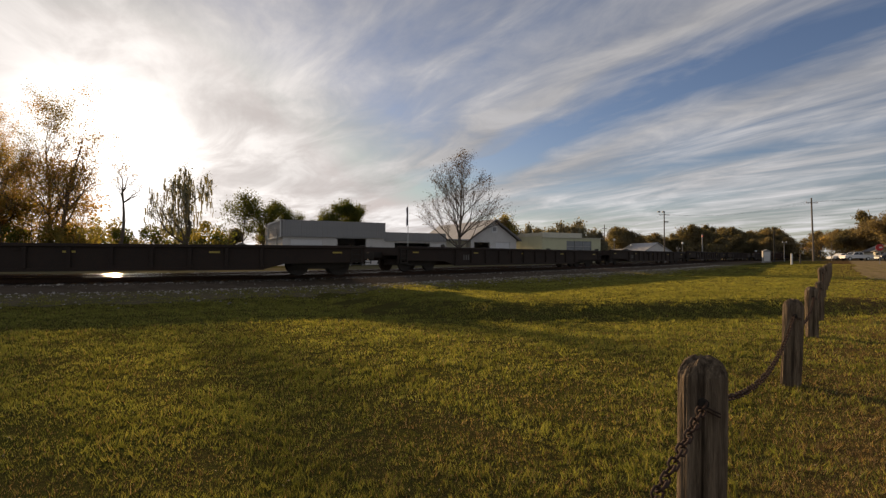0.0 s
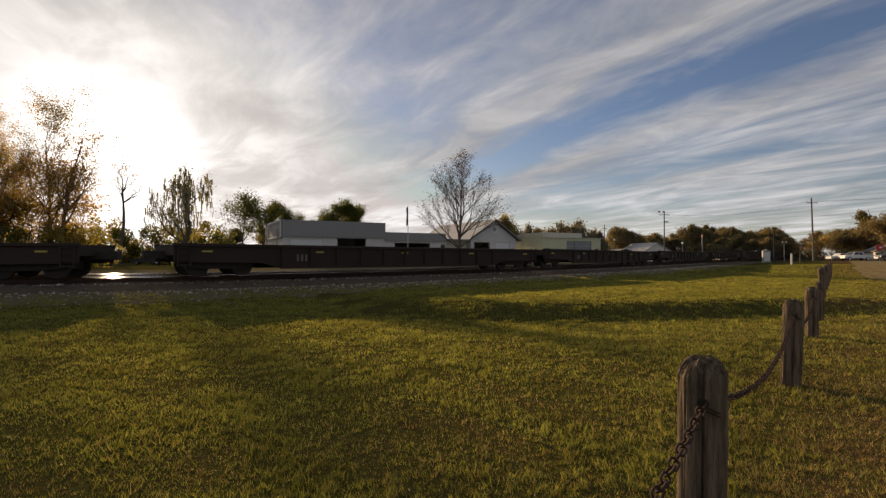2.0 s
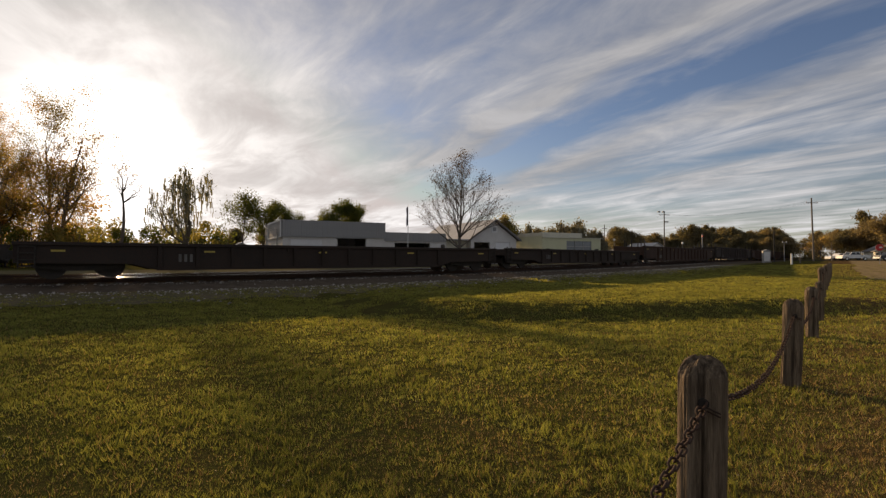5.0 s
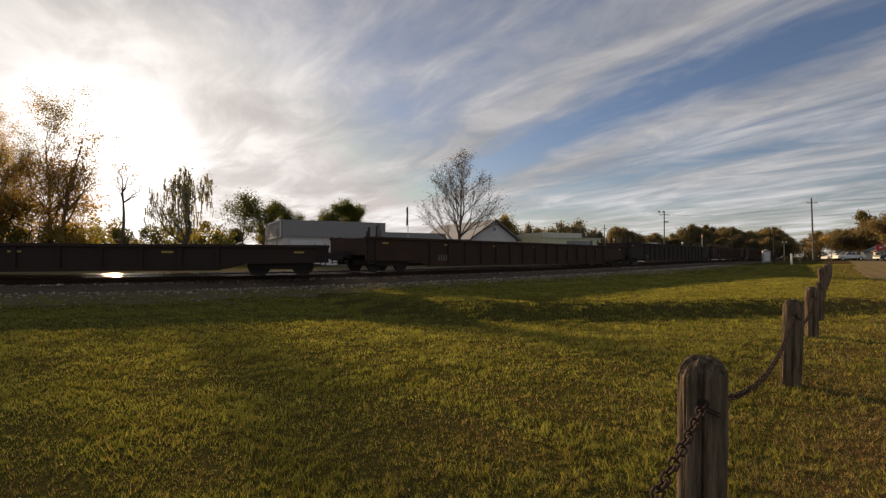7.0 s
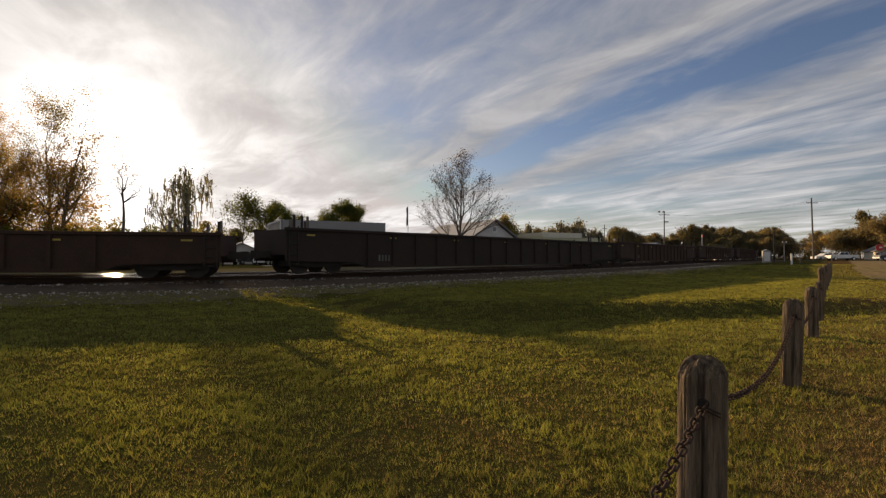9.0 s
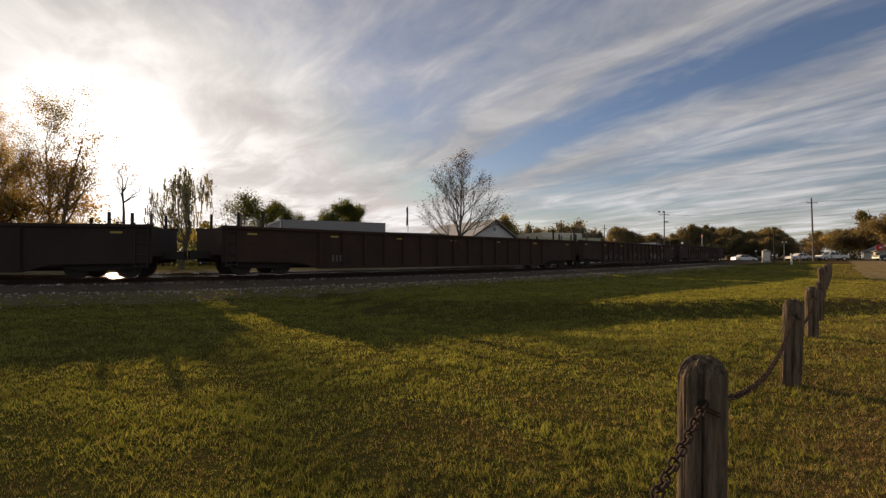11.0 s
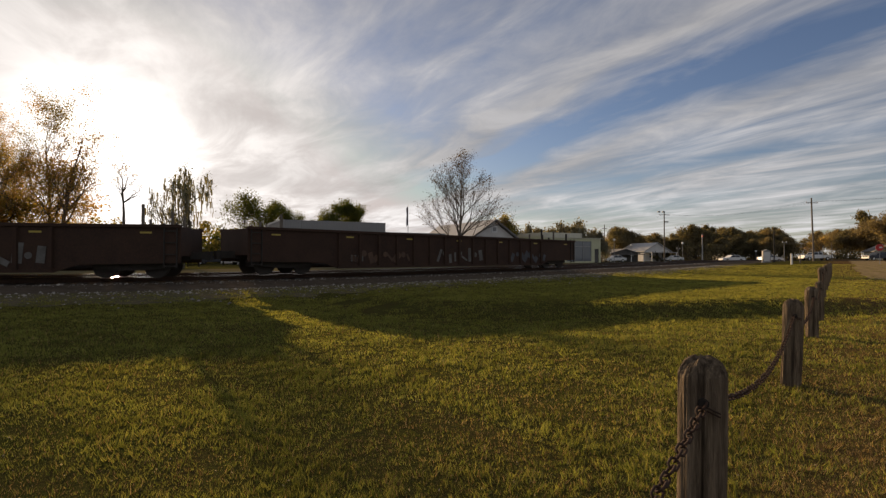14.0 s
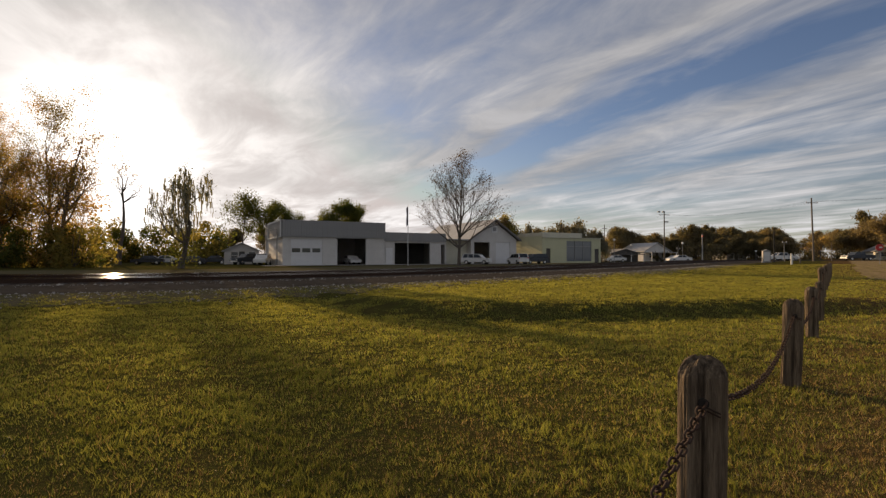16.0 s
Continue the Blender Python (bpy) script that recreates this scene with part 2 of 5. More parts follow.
L_LAWN = leaf_mat("lawn_blades", (0.162, 0.172, 0.05), (0.225, 0.212, 0.07), 0.5, 0.5, 0.7, 1.2)
L_STRAW = leaf_mat("straw_blades", (0.35, 0.25, 0.145), (0.11, 0.068, 0.038), 0.36, 1.7, 0.55, 1.3)
L_FAR = leaf_mat("far_foliage", (0.15, 0.122, 0.08), (0.21, 0.165, 0.11), 0.48)
L_FARB = leaf_mat("far_dark_foliage", (0.11, 0.10, 0.066), (0.175, 0.145, 0.095), 0.45)


# ---- mesh helpers ----
def box(bm, x, y, z, sx, sy, sz, rz=0.0):
    """A box by the middle of its bottom."""
    m = pose(x, y, z + sz / 2, 0, 0, rz) @ Matrix.Diagonal((sx, sy, sz, 1))
    return bmesh.ops.create_cube(bm, size=1.0, matrix=m)["verts"]


def rod(bm, a, b, r0, r1=None, n=8):
    a, b = Vector(a), Vector(b)
    d = b - a
    m = Matrix.Translation((a + b) / 2) @ d.to_track_quat("Z", "Y").to_matrix().to_4x4()
    return bmesh.ops.create_cone(bm, cap_ends=True, segments=n, radius1=r0, radius2=r0 if r1 is None else r1, depth=d.length, matrix=m)["verts"]


def prism(bm, outline, y0, y1):
    """An outline in x and z, drawn out from y0 to y1."""
    a = [bm.verts.new((x, y0, z)) for x, z in outline]
    b = [bm.verts.new((x, y1, z)) for x, z in outline]
    bm.faces.new(a)
    bm.faces.new(b[::-1])
    for i in range(len(a)):
        j = (i + 1) % len(a)
        bm.faces.new((a[j], a[i], b[i], b[j]))


def bevel(bm, w=0.02, seg=2, angle=0.5):
    e = [e for e in bm.edges if e.calc_face_angle(0) > angle]
    bmesh.ops.bevel(bm, geom=e, offset=w, segments=seg, affect="EDGES", profile=0.6)


def part(name, bm, material, parent=None, label="", at=None, smooth=False):
    bmesh.ops.recalc_face_normals(bm, faces=bm.faces)
    me = bpy.data.meshes.new(name)
    bm.to_mesh(me)
    bm.free()
    me.materials.append(material)
    if smooth:
        me.shade_smooth()
    ob = new(name, me)
    ob.parent = parent
    if at is not None:
        ob.matrix_basis = at
    return tagged(ob, label)


def raw(name, V, F, material, parent=None, label=""):
    me = bpy.data.meshes.new(name)
    me.from_pydata(V, [], F)
    me.materials.append(material)
    ob = new(name, me)
    ob.parent = parent
    return tagged(ob, label)


def thing(name, m, label, category, group="", kind=""):
    ob = new(name)
    ob.empty_display_size = 0.3
    ob.matrix_basis = m
    return tagged(ob, label, category, group, kind)


B = bmesh.new


def smooth(a, b, v):
    v = min(1.0, max(0.0, (v - a) / (b - a)))
    return v * v * (3 - 2 * v)


# ---- the railway line ----
def line_table():
    """The track's centre line: nearly straight, bending a little, every metre from the crossing side to far beyond the field."""
    pts = []
    for i in range(-4, 560):
        x, y = -15.62 + 0.7174 * i, 15.19 + 0.6967 * i
        a = math.atan2(x, y)
        pts.append((x, x / a if abs(a) > 1e-6 else y))
    d = Vector(pts[0]) - Vector(pts[2])
    d.normalize()
    first = Vector(pts[0])
    pts = [tuple(first + d * k) for k in range(480, 0, -1)] + pts
    run = [0.0]
    for a, b in zip(pts, pts[1:]):
        run.append(run[-1] + math.dist(a, b))
    zero = run[480 + 4 + 10]
    return [r - zero + 10.0 for r in run], pts


RUN, LINE = line_table()
RUN_A, LINE_A = np.array(RUN), np.array(LINE)


def on_line(s):
    """Place, heading (radians) and rail-top height, s metres along the line."""
    x, y = np.interp(s, RUN_A, LINE_A[:, 0]), np.interp(s, RUN_A, LINE_A[:, 1])
    dx = np.interp(s + 4, RUN_A, LINE_A[:, 0]) - np.interp(s - 4, RUN_A, LINE_A[:, 0])
    dy = np.interp(s + 4, RUN_A, LINE_A[:, 1]) - np.interp(s - 4, RUN_A, LINE_A[:, 1])
    z = 0.68 + 0.374 * min(1.0, max(0.0, s) / 88.0) ** 1.5
    return float(x), float(y), float(math.atan2(dy, dx)), z


def offset(x, y):
    """Signed distance from the line: negative on the field's side. And the distance along it."""
    d = (LINE_A[:, 0] - x) ** 2 + (LINE_A[:, 1] - y) ** 2
    i = int(np.argmin(d))
    h = on_line(RUN_A[i])[2]
    return (-(x - LINE_A[i, 0]) * math.sin(h) + (y - LINE_A[i, 1]) * math.cos(h)), float(RUN_A[i])


def ground_z(x, y):
    q, s = offset(x, y)
    z = float(np.interp(max(y, 0), (0, 12, 30, 60, 125, 300, 1500), (0, 0, 0.03, 0.2, 0.55, 0.8, 0.9)))
    z += 0.10 * smooth(9, 16, q)
    z += 0.5 * smooth(15, 50, x) * smooth(30, 60, y) * smooth(2, -4, q)
    # a low grass bank that curves across the field
    crest = float(np.interp(x, (-4.0, -1.4, 0.75, 3.5, 7.0, 11.2, 20), (19.9, 15.8, 14.8, 14.8, 15.3, 16.2, 17.0)))
    high = float(np.interp(x, (-6, -2.5, 0, 5, 10, 16, 26), (0, 0.6, 1, 1, 0.95, 0.8, 0.5)))
    z = max(z, 0.2 * high * smooth(crest - 2.1, crest, y)) - 0.16 * high * smooth(crest - 6.5, crest - 2.4, y) * smooth(crest - 0.3, crest - 2.0, y)
    bed = on_line(s)[3] - 0.42
    z += (bed - z) * (smooth(-7.5, -3.4, q) if q < 1 else smooth(16, 8.0, q)) * smooth(260, 150, y)
    return z


def ground():
    xs = sorted(set([round(-40 + i * 1.25, 2) for i in range(0, 97)] + [-1500, -800, -400, -250, -180, -140, -110, -90, -75, -64, -55, -47] + [86, 94, 104, 116, 130, 150, 180, 220, 280, 400, 800, 1500]))
    ys = sorted(set([round(-6 + i * 1.0, 2) for i in range(0, 100)] + [round(10 + i * 0.25, 2) for i in range(40)] + [-600, -200, -80, -40, -20, -12] + [97, 102, 108, 115, 123, 132, 145, 160, 180, 210, 260, 340, 500, 900, 1600, 3000]))
    V = [(x, y, ground_z(x, y)) for y in ys for x in xs]
    n = len(xs)
    F = [(j * n + i, j * n + i + 1, (j + 1) * n + i + 1, (j + 1) * n + i) for j in range(len(ys) - 1) for i in range(n - 1)]
    ob = raw("ground", V, F, ground_mat())
    ob.data.shade_smooth()
    tagged(ob, "mown green and straw-coloured lawn with bare trodden soil", "ground", kind="structure")


ground()


def strip(name, s0, s1, step, profile, material, parent=None, label="", lift=0.0):
    """A profile of (offset, height over the rail top) carried along the line."""
    V, F = [], []
    n = len(profile)
    k = 0
    s = s0
    while s <= s1 + 1e-6:
        x, y, h, z = on_line(s)
        for q, dz in profile:
            V.append((x - q * math.sin(h), y + q * math.cos(h), z + dz + lift))
        if k:
            for i in range(n - 1):
                a = (k - 1) * n + i
                F.append((a, a + n, a + n + 1, a + 1))
        k += 1
        s += step
    ob = raw(name, V, F, material, parent, label)
    return ob


def railway():
    bed = strip("ballast_bed", -120, 420, 1.5, ((-4.2, -0.72), (-3.2, -0.38), (-1.9, -0.2), (1.7, -0.2), (2.4, -0.27), (3.0, -0.2), (6.6, -0.2), (7.6, -0.38), (8.6, -0.72)), M_BALLAST)
    tagged(bed, "grey crushed-stone ballast bed under the railway track", "ballast", kind="structure")
    for middle in (0.0, 4.75):
        one_track(middle)


def one_track(middle):
    track = thing("railway_track", Matrix(), "railway track with worn shiny rails on dark ties", "track", kind="structure")
    for q in (middle - 0.755, middle + 0.755):
        web = strip("rail", -120, 420, 1.5, ((q - 0.07, -0.17), (q - 0.02, -0.15), (q - 0.02, -0.04), (q - 0.037, -0.035), (q - 0.037, -0.006), (q - 0.025, 0.0), (q + 0.025, 0.0), (q + 0.037, -0.006), (q + 0.037, -0.035), (q + 0.02, -0.04), (q + 0.02, -0.15), (q + 0.07, -0.17)), M_RUST, track)
        strip("running_surface", -120, 420, 1.5, ((q - 0.03, 0.0015), (q, 0.004), (q + 0.03, 0.0015)), M_STEEL, web, "polished running surface")
    bm = B()
    box(bm, 0, 0, 0, 2.6, 0.23, 0.16)
    bevel(bm, 0.015, 1)
    tie = part("tie", bm, M_TIE, track)
    first = True
    for k in range(170):
        x, y, h, z = on_line(-12 + k * 0.56)
        m = pose(x - middle * math.sin(h), y + middle * math.cos(h), z - 0.33, 0, 0, math.degrees(h) + 90)
        o = tie if first else new("tie", tie.data)
        first = False
        o.parent, o.matrix_basis = track, m


railway()


# ---- the chain fence ----
def fence_post(m, tall, seed, lean=(0, 0)):
    rng = random.Random(seed)
    post = thing("fence_post", m, "weathered grey-brown timber post with domed top and drilled hole", "post", "chain fence posts")
    bm = B()
    n, rings = 96, 34
    ring = []
    half = 0.094
    ph = [rng.uniform(0, 6.28) for _ in range(6)]
    groove = [0.0075 * rng.random() ** 3 for _ in range(n)]
    for j in range(rings + 1):
        z = -0.3 + (tall + 0.2) * j / (rings - 10) if j <= rings - 10 else tall - 0.1 + 0.1 * (j - rings + 10) / 10
        top = max(0.0, (z - (tall - 0.085)) / 0.085)
        k = math.sqrt(max(0.0, 1 - top * top * 0.86))
        row = []
        for i in range(n):
            a = 2 * math.pi * i / n
            c, s = math.cos(a), math.sin(a)
            r = half / (abs(c) ** 5 + abs(s) ** 5) ** 0.2 * k
            r += 0.004 * math.sin(9 * a + ph[0]) + 0.003 * math.sin(17 * a + ph[1] + z * 3) + 0.003 * math.sin(5 * z + ph[2] + a)
            split = math.exp(-((a - 4.72) / 0.032) ** 2) * 0.010 + math.exp(-((a - 3.5 - 0.1 * math.sin(4 * z)) / 0.06) ** 2) * 0.012
            split += math.exp(-((a - 5.7) / 0.06) ** 2) * 0.010
            r -= split + 0.004 * max(0.0, math.sin(41 * a + 2.0 * math.sin(3 * z + ph[4]))) ** 3 + 0.005 * (top > 0.2) * rng.random()
            r -= groove[int(i + 1.5 * math.sin(2.2 * z + ph[5]) + 0.5) % n] * (0.6 + 0.4 * math.sin(3.1 * z + i))
            row.append(bm.verts.new((r * c + lean[0] * z, r * s + lean[1] * z, z + 0.006 * math.sin(7 * a + ph[3]) * (top > 0))))
        ring.append(row)
    for j in range(rings):
        for i in range(n):
            bm.faces.new((ring[j][i], ring[j][(i + 1) % n], ring[j + 1][(i + 1) % n], ring[j + 1][i]))
    bm.faces.new(ring[-1])
    part("timber", bm, M_WOOD, post, smooth=False)
    # the hole is a solid near-black plug, its inner shade put into colour
    bm = B()
    z = tall - 0.18
    rod(bm, (lean[0] * z, -half - 0.004, z), (lean[0] * z, -half + 0.03, z), 0.022, n=14)
    part("bore_hole", bm, M_DARKHOLE, post, "dark plug coloured as the shade in a drilled hole")
    bm = B()
    for dz in (0.0, -0.014):
        rod(bm, (lean[0] * z + 0.012, -half - 0.008, z - 0.014 + dz), (lean[0] * z + 0.062, -half - 0.012, z - 0.034 + dz), 0.0035, n=6)
    part("staple", bm, M_RUST, post, "rusty wire staple")
    return post


# near-black colour for the shade inside the drilled holes
M_DARKHOLE = mat("hole_shade", (0.02, 0.016, 0.012), (0.03, 0.02, 0.015), 0.95, scale=20, fine=80, bump=0.2)


def link_mesh(length=0.062, width=0.034, r=0.0050):
    """One oval chain link, its long axis along x."""
    V, F = [], []
    n, m = 14, 6
    for i in range(n):
        a = 2 * math.pi * i / n
        cx = math.cos(a) * width / 2 + (length - width) / 2 * (1 if math.cos(a) > 0 else -1)
        cz = math.sin(a) * width / 2
        for j in range(m):
            b = 2 * math.pi * j / m
            V.append((cx + r * math.cos(b) * math.cos(a), r * math.sin(b), cz + r * math.cos(b) * math.sin(a)))
    for i in range(n):
        for j in range(m):
            F.append((i * m + j, ((i + 1) % n) * m + j, ((i + 1) % n) * m + (j + 1) % m, i * m + (j + 1) % m))
    me = bpy.data.meshes.new("chain_link")
    me.from_pydata(V, [], F)
    me.materials.append(M_RUST)
    me.shade_smooth()
    return me


LINK = link_mesh()


def chain(a, b, sag):
    a, b = Vector(a), Vector(b)
    ch = thing("chain", Matrix(), "sagging rusty iron chain hung between two fence posts", "chain", "fence chains")
    pts = []
    N = 400
    for i in range(N + 1):
        u = i / N
        p = a.lerp(b, u)
        p.z -= sag * 4 * u * (1 - u)
        pts.append(p)
    step, run, k = 0.05, 0.0, 0
    for p, q in zip(pts, pts[1:]):
        run += (q - p).length
        if run >= step:
            run -= step
            o = new("chain_link", LINK)
            o.parent = ch
            m = (q - p).to_track_quat("X", "Z").to_matrix().to_4x4()
            o.matrix_basis = Matrix.Translation(p) @ m @ pose(0, 0, 0, 45 + 90 * (k % 2) + 12 * math.sin(k))
            k += 1
    return ch


def fence():
    spots = []
    for k in range(-1, 11):
        x, y = 1.115 + 2.85 * k, 2.24 + 3.60 * k
        x -= 0.07 * max(0, k - 2)
        spots.append((x, y))
    rng = random.Random(5)
    tall = [1.0, 1.02, 0.98, 0.93, 1.0, 0.97, 1.0, 0.96, 1.0, 0.98, 1.0, 1.0]
    lean = [0.0, 0.02, 0.04, 0.0, 0.03, -0.02, 0.03, 0.0, -0.02, 0.02, 0.0, 0.0]
    for i, (x, y) in enumerate(spots):
        m = pose(x, y, ground_z(x, y), 0, 0, -math.degrees(math.atan2(2.8, 3.6)) + 12 + rng.uniform(-4, 4))
        fence_post(m, tall[i], i, (lean[i], 0))
    for i in range(len(spots) - 1):
        (x, y), (u, v) = spots[i], spots[i + 1]
        d = Vector((u - x, v - y)).normalized() * 0.1
        if i < 6:
            chain((x + d.x - 0.02, y + d.y, ground_z(x, y) + tall[i] - 0.2), (u - 0.026, v - 0.1, ground_z(u, v) + tall[i + 1] - 0.185), 0.27)


fence()


# ---- trees ----
def tube(V, F, a, b, r0, r1, n):
    d = (b - a).normalized()
    u = d.orthogonal().normalized()
    w = d.cross(u)
    k = len(V)
    for p, r in ((a, r0), (b, r1)):
        for i in range(n):
            q = 2 * math.pi * i / n
            V.append(tuple(p + (u * math.cos(q) + w * math.sin(q)) * r))
    for i in range(n):
        j = (i + 1) % n
        F.append((k + i, k + j, k + n + j, k + n + i))


def limb(V, F, tips, p, d, length, r, level, rng, bend, split, up, cone):
    """A tapered, crooked limb that forks; its ends are gathered in tips."""
    steps = 4 if level > 1 else 3
    n = 7 if level > 3 else (5 if level > 1 else 3)
    q, r0 = p.copy(), r
    for i in range(steps):
        d = (d + Vector((rng.gauss(0, bend), rng.gauss(0, bend), rng.gauss(0, bend) + up))).normalized()
        e = q + d * length / steps
        r1 = r * (1 - 0.5 * (i + 1) / steps)
        tube(V, F, q, e, r0, r1, n)
        q, r0 = e, r1
        if level <= 1:
            tips.append(q.copy())
        if level > 0 and i >= (1 if level > 2 else 0):
            for _ in range(split if i == steps - 1 else max(1, split - 1)):
                a = rng.uniform(0, 6.283)
                side = (d.orthogonal().normalized() * math.cos(a) + d.cross(d.orthogonal().normalized()) * math.sin(a))
                o = rng.uniform(*cone)
                limb(V, F, tips, q, (d * math.cos(o) + side * math.sin(o)).normalized(), length * rng.uniform(0.5, 0.72), r1 * 0.66, level - 1, rng, bend, split, up, cone)


def leaf_card(V, F, p, size, rng, droop=0.0):
    a = Vector((rng.gauss(0, 1), rng.gauss(0, 1), rng.gauss(0, 1) - droop)).normalized()
    b = a.orthogonal().normalized()
    b = (b * math.cos(rng.uniform(0, 3)) + a.cross(b) * math.sin(rng.uniform(0, 3)))
    a, b = a * size, b * size * rng.uniform(0.4, 0.75)
    k = len(V)
    V.extend((tuple(p - a * 0.5), tuple(p + b * 0.5), tuple(p + a * 0.6), tuple(p - b * 0.5)))
    F.append((k, k + 1, k + 2, k + 3))


def tree(name, label, x, y, height, seed, bark=None, leaves=None, levels=4, first=0.3, split=2, bend=0.12, up=0.05, cone=(0.35, 0.8),
         leaf=0.3, many=6, loose=0.5, girth=None, moss=0, lean=(0, 0), main=5, group="", fill=None, low=0.0, reach=0.42, spread=1.0, taper=0.72):
    """Trunk with main limbs along its upper part, twigs, and a crown of small leaves with gaps. fill: (count, radius, flat) of extra leaf clumps."""
    rng = random.Random(seed)
    V, F, tips = [], [], []
    r = girth or height * 0.022
    p, d = Vector((0, 0, -0.3)), Vector((lean[0], lean[1], 1)).normalized()
    steps = 9
    r0 = r * 1.3
    for i in range(steps):
        e = p + d * (height * 0.82 / steps)
        r1 = r * (1 - 0.88 * (i + 1) / steps)
        tube(V, F, p, e, r0, r1, 9)
        f = (i + 1) / steps
        if f >= first:
            for _ in range(max(1, round(main * (1.1 - 0.5 * f) / 2.2))):
                a = rng.uniform(0, 6.283)
                o = rng.uniform(0.55, 1.05) * (1.15 - 0.5 * f) * spread
                dd = Vector((math.cos(a) * math.sin(o), math.sin(a) * math.sin(o), math.cos(o)))
                limb(V, F, tips, e.copy(), dd, height * reach * (1.12 - taper * f), r1 * 0.62, levels - 1, rng, bend, split, up, cone)
        p, r0 = e, r1
        d = (d + Vector((rng.gauss(0, bend * 0.4), rng.gauss(0, bend * 0.4), 0.1))).normalized()
    top = max(v[2] for v in V)
    k = height / top
    V = [(a * k, b * k, c * k) for a, b, c in V]
    tips = [t * k for t in tips]
    root = thing(name, pose(x, y, ground_z(x, y)), label, "tree", group)
    raw("trunk", V, F, bark or M_BARK, root)
    if leaves:
        V, F = [], []
        for t in tips:
            if t.z < height * low:
                continue
            for _ in range(many if many >= 1 else (1 if rng.random() < many else 0)):
                leaf_card(V, F, t + Vector((rng.gauss(0, loose), rng.gauss(0, loose), rng.gauss(0, loose * 0.7))), leaf * rng.uniform(0.6, 1.4), rng)
        if fill:
            n, rad, z0, z1 = fill
            for _ in range(n):
                a, q = rng.uniform(0, 6.283), rng.random() ** 0.5 * rad
                c = Vector((q * math.cos(a), q * math.sin(a), rng.uniform(z0, z1)))
                for _ in range(24):
                    leaf_card(V, F, c + Vector((rng.gauss(0, 0.45), rng.gauss(0, 0.45), rng.gauss(0, 0.36))), (0.11 + leaf * 0.55) * rng.uniform(0.7, 1.4), rng)
        if F:
            raw("crown", V, F, leaves, root, "sparse leafy crown" if many < 3 else "leafy crown")
    if moss:
        V, F = [], []
        for t in tips:
            if rng.random() > moss:
                continue
            n = rng.randint(2, 5)
            q = t.copy()
            for _ in range(n):
                w = rng.uniform(0.03, 0.1)
                h = rng.uniform(0.4, 0.9)
                a = rng.uniform(0, 3.14)
                dx, dy = w * math.cos(a), w * math.sin(a)
                k = len(V)
                V.extend(((q.x - dx, q.y - dy, q.z), (q.x + dx, q.y + dy, q.z), (q.x + dx * 0.5 + 0.05, q.y + dy * 0.5, q.z - h), (q.x - dx * 0.5, q.y - dy * 0.5, q.z - h * 0.9)))
                F.append((k, k + 1, k + 2, k + 3))
                q = q + Vector((rng.gauss(0, 0.12), rng.gauss(0, 0.12), -h * 0.75))
        raw("hanging_moss", V, F, L_MOSS, root, "grey hanging moss")
    return root


def shrub(name, label, x, y, w, h, seed, leaves, n=420, leaf=0.35, group=""):
    """A low broad bush: short stems and a ragged heap of leaves."""
    rng = random.Random(seed)
    root = thing(name, pose(x, y, ground_z(x, y)), label, "bush", group)
    for _ in range(7):
        V, F = [], []
        a = rng.uniform(0, 6.283)
        tube(V, F, Vector((0.2 * math.cos(a), 0.2 * math.sin(a), -0.2)), Vector((w * 0.35 * math.cos(a), w * 0.35 * math.sin(a), h * rng.uniform(0.5, 0.8))), 0.07, 0.02, 5)
        raw("stem", V, F, M_BARK, root)
    V, F = [], []
    lumps = [(rng.uniform(-0.38, 0.38) * w, rng.uniform(-0.3, 0.3) * w, (rng.uniform(0.05, 0.8) if k > 4 else 0.12) * h, rng.uniform(0.13, 0.25) * w) for k in range(17)]
    for _ in range(n):
        lx, ly, lz, lr = rng.choice(lumps)
        v = Vector((rng.gauss(0, 1), rng.gauss(0, 1), rng.gauss(0, 1))).normalized() * lr * rng.uniform(0.5, 1.1)
        q = Vector((lx + v.x, ly + v.y, max(0.05, lz + v.z * min(1.0, h / w * 1.2))))
        leaf_card(V, F, q, leaf * rng.uniform(0.6, 1.5), rng)
    raw("foliage", V, F, leaves, root)
    return root


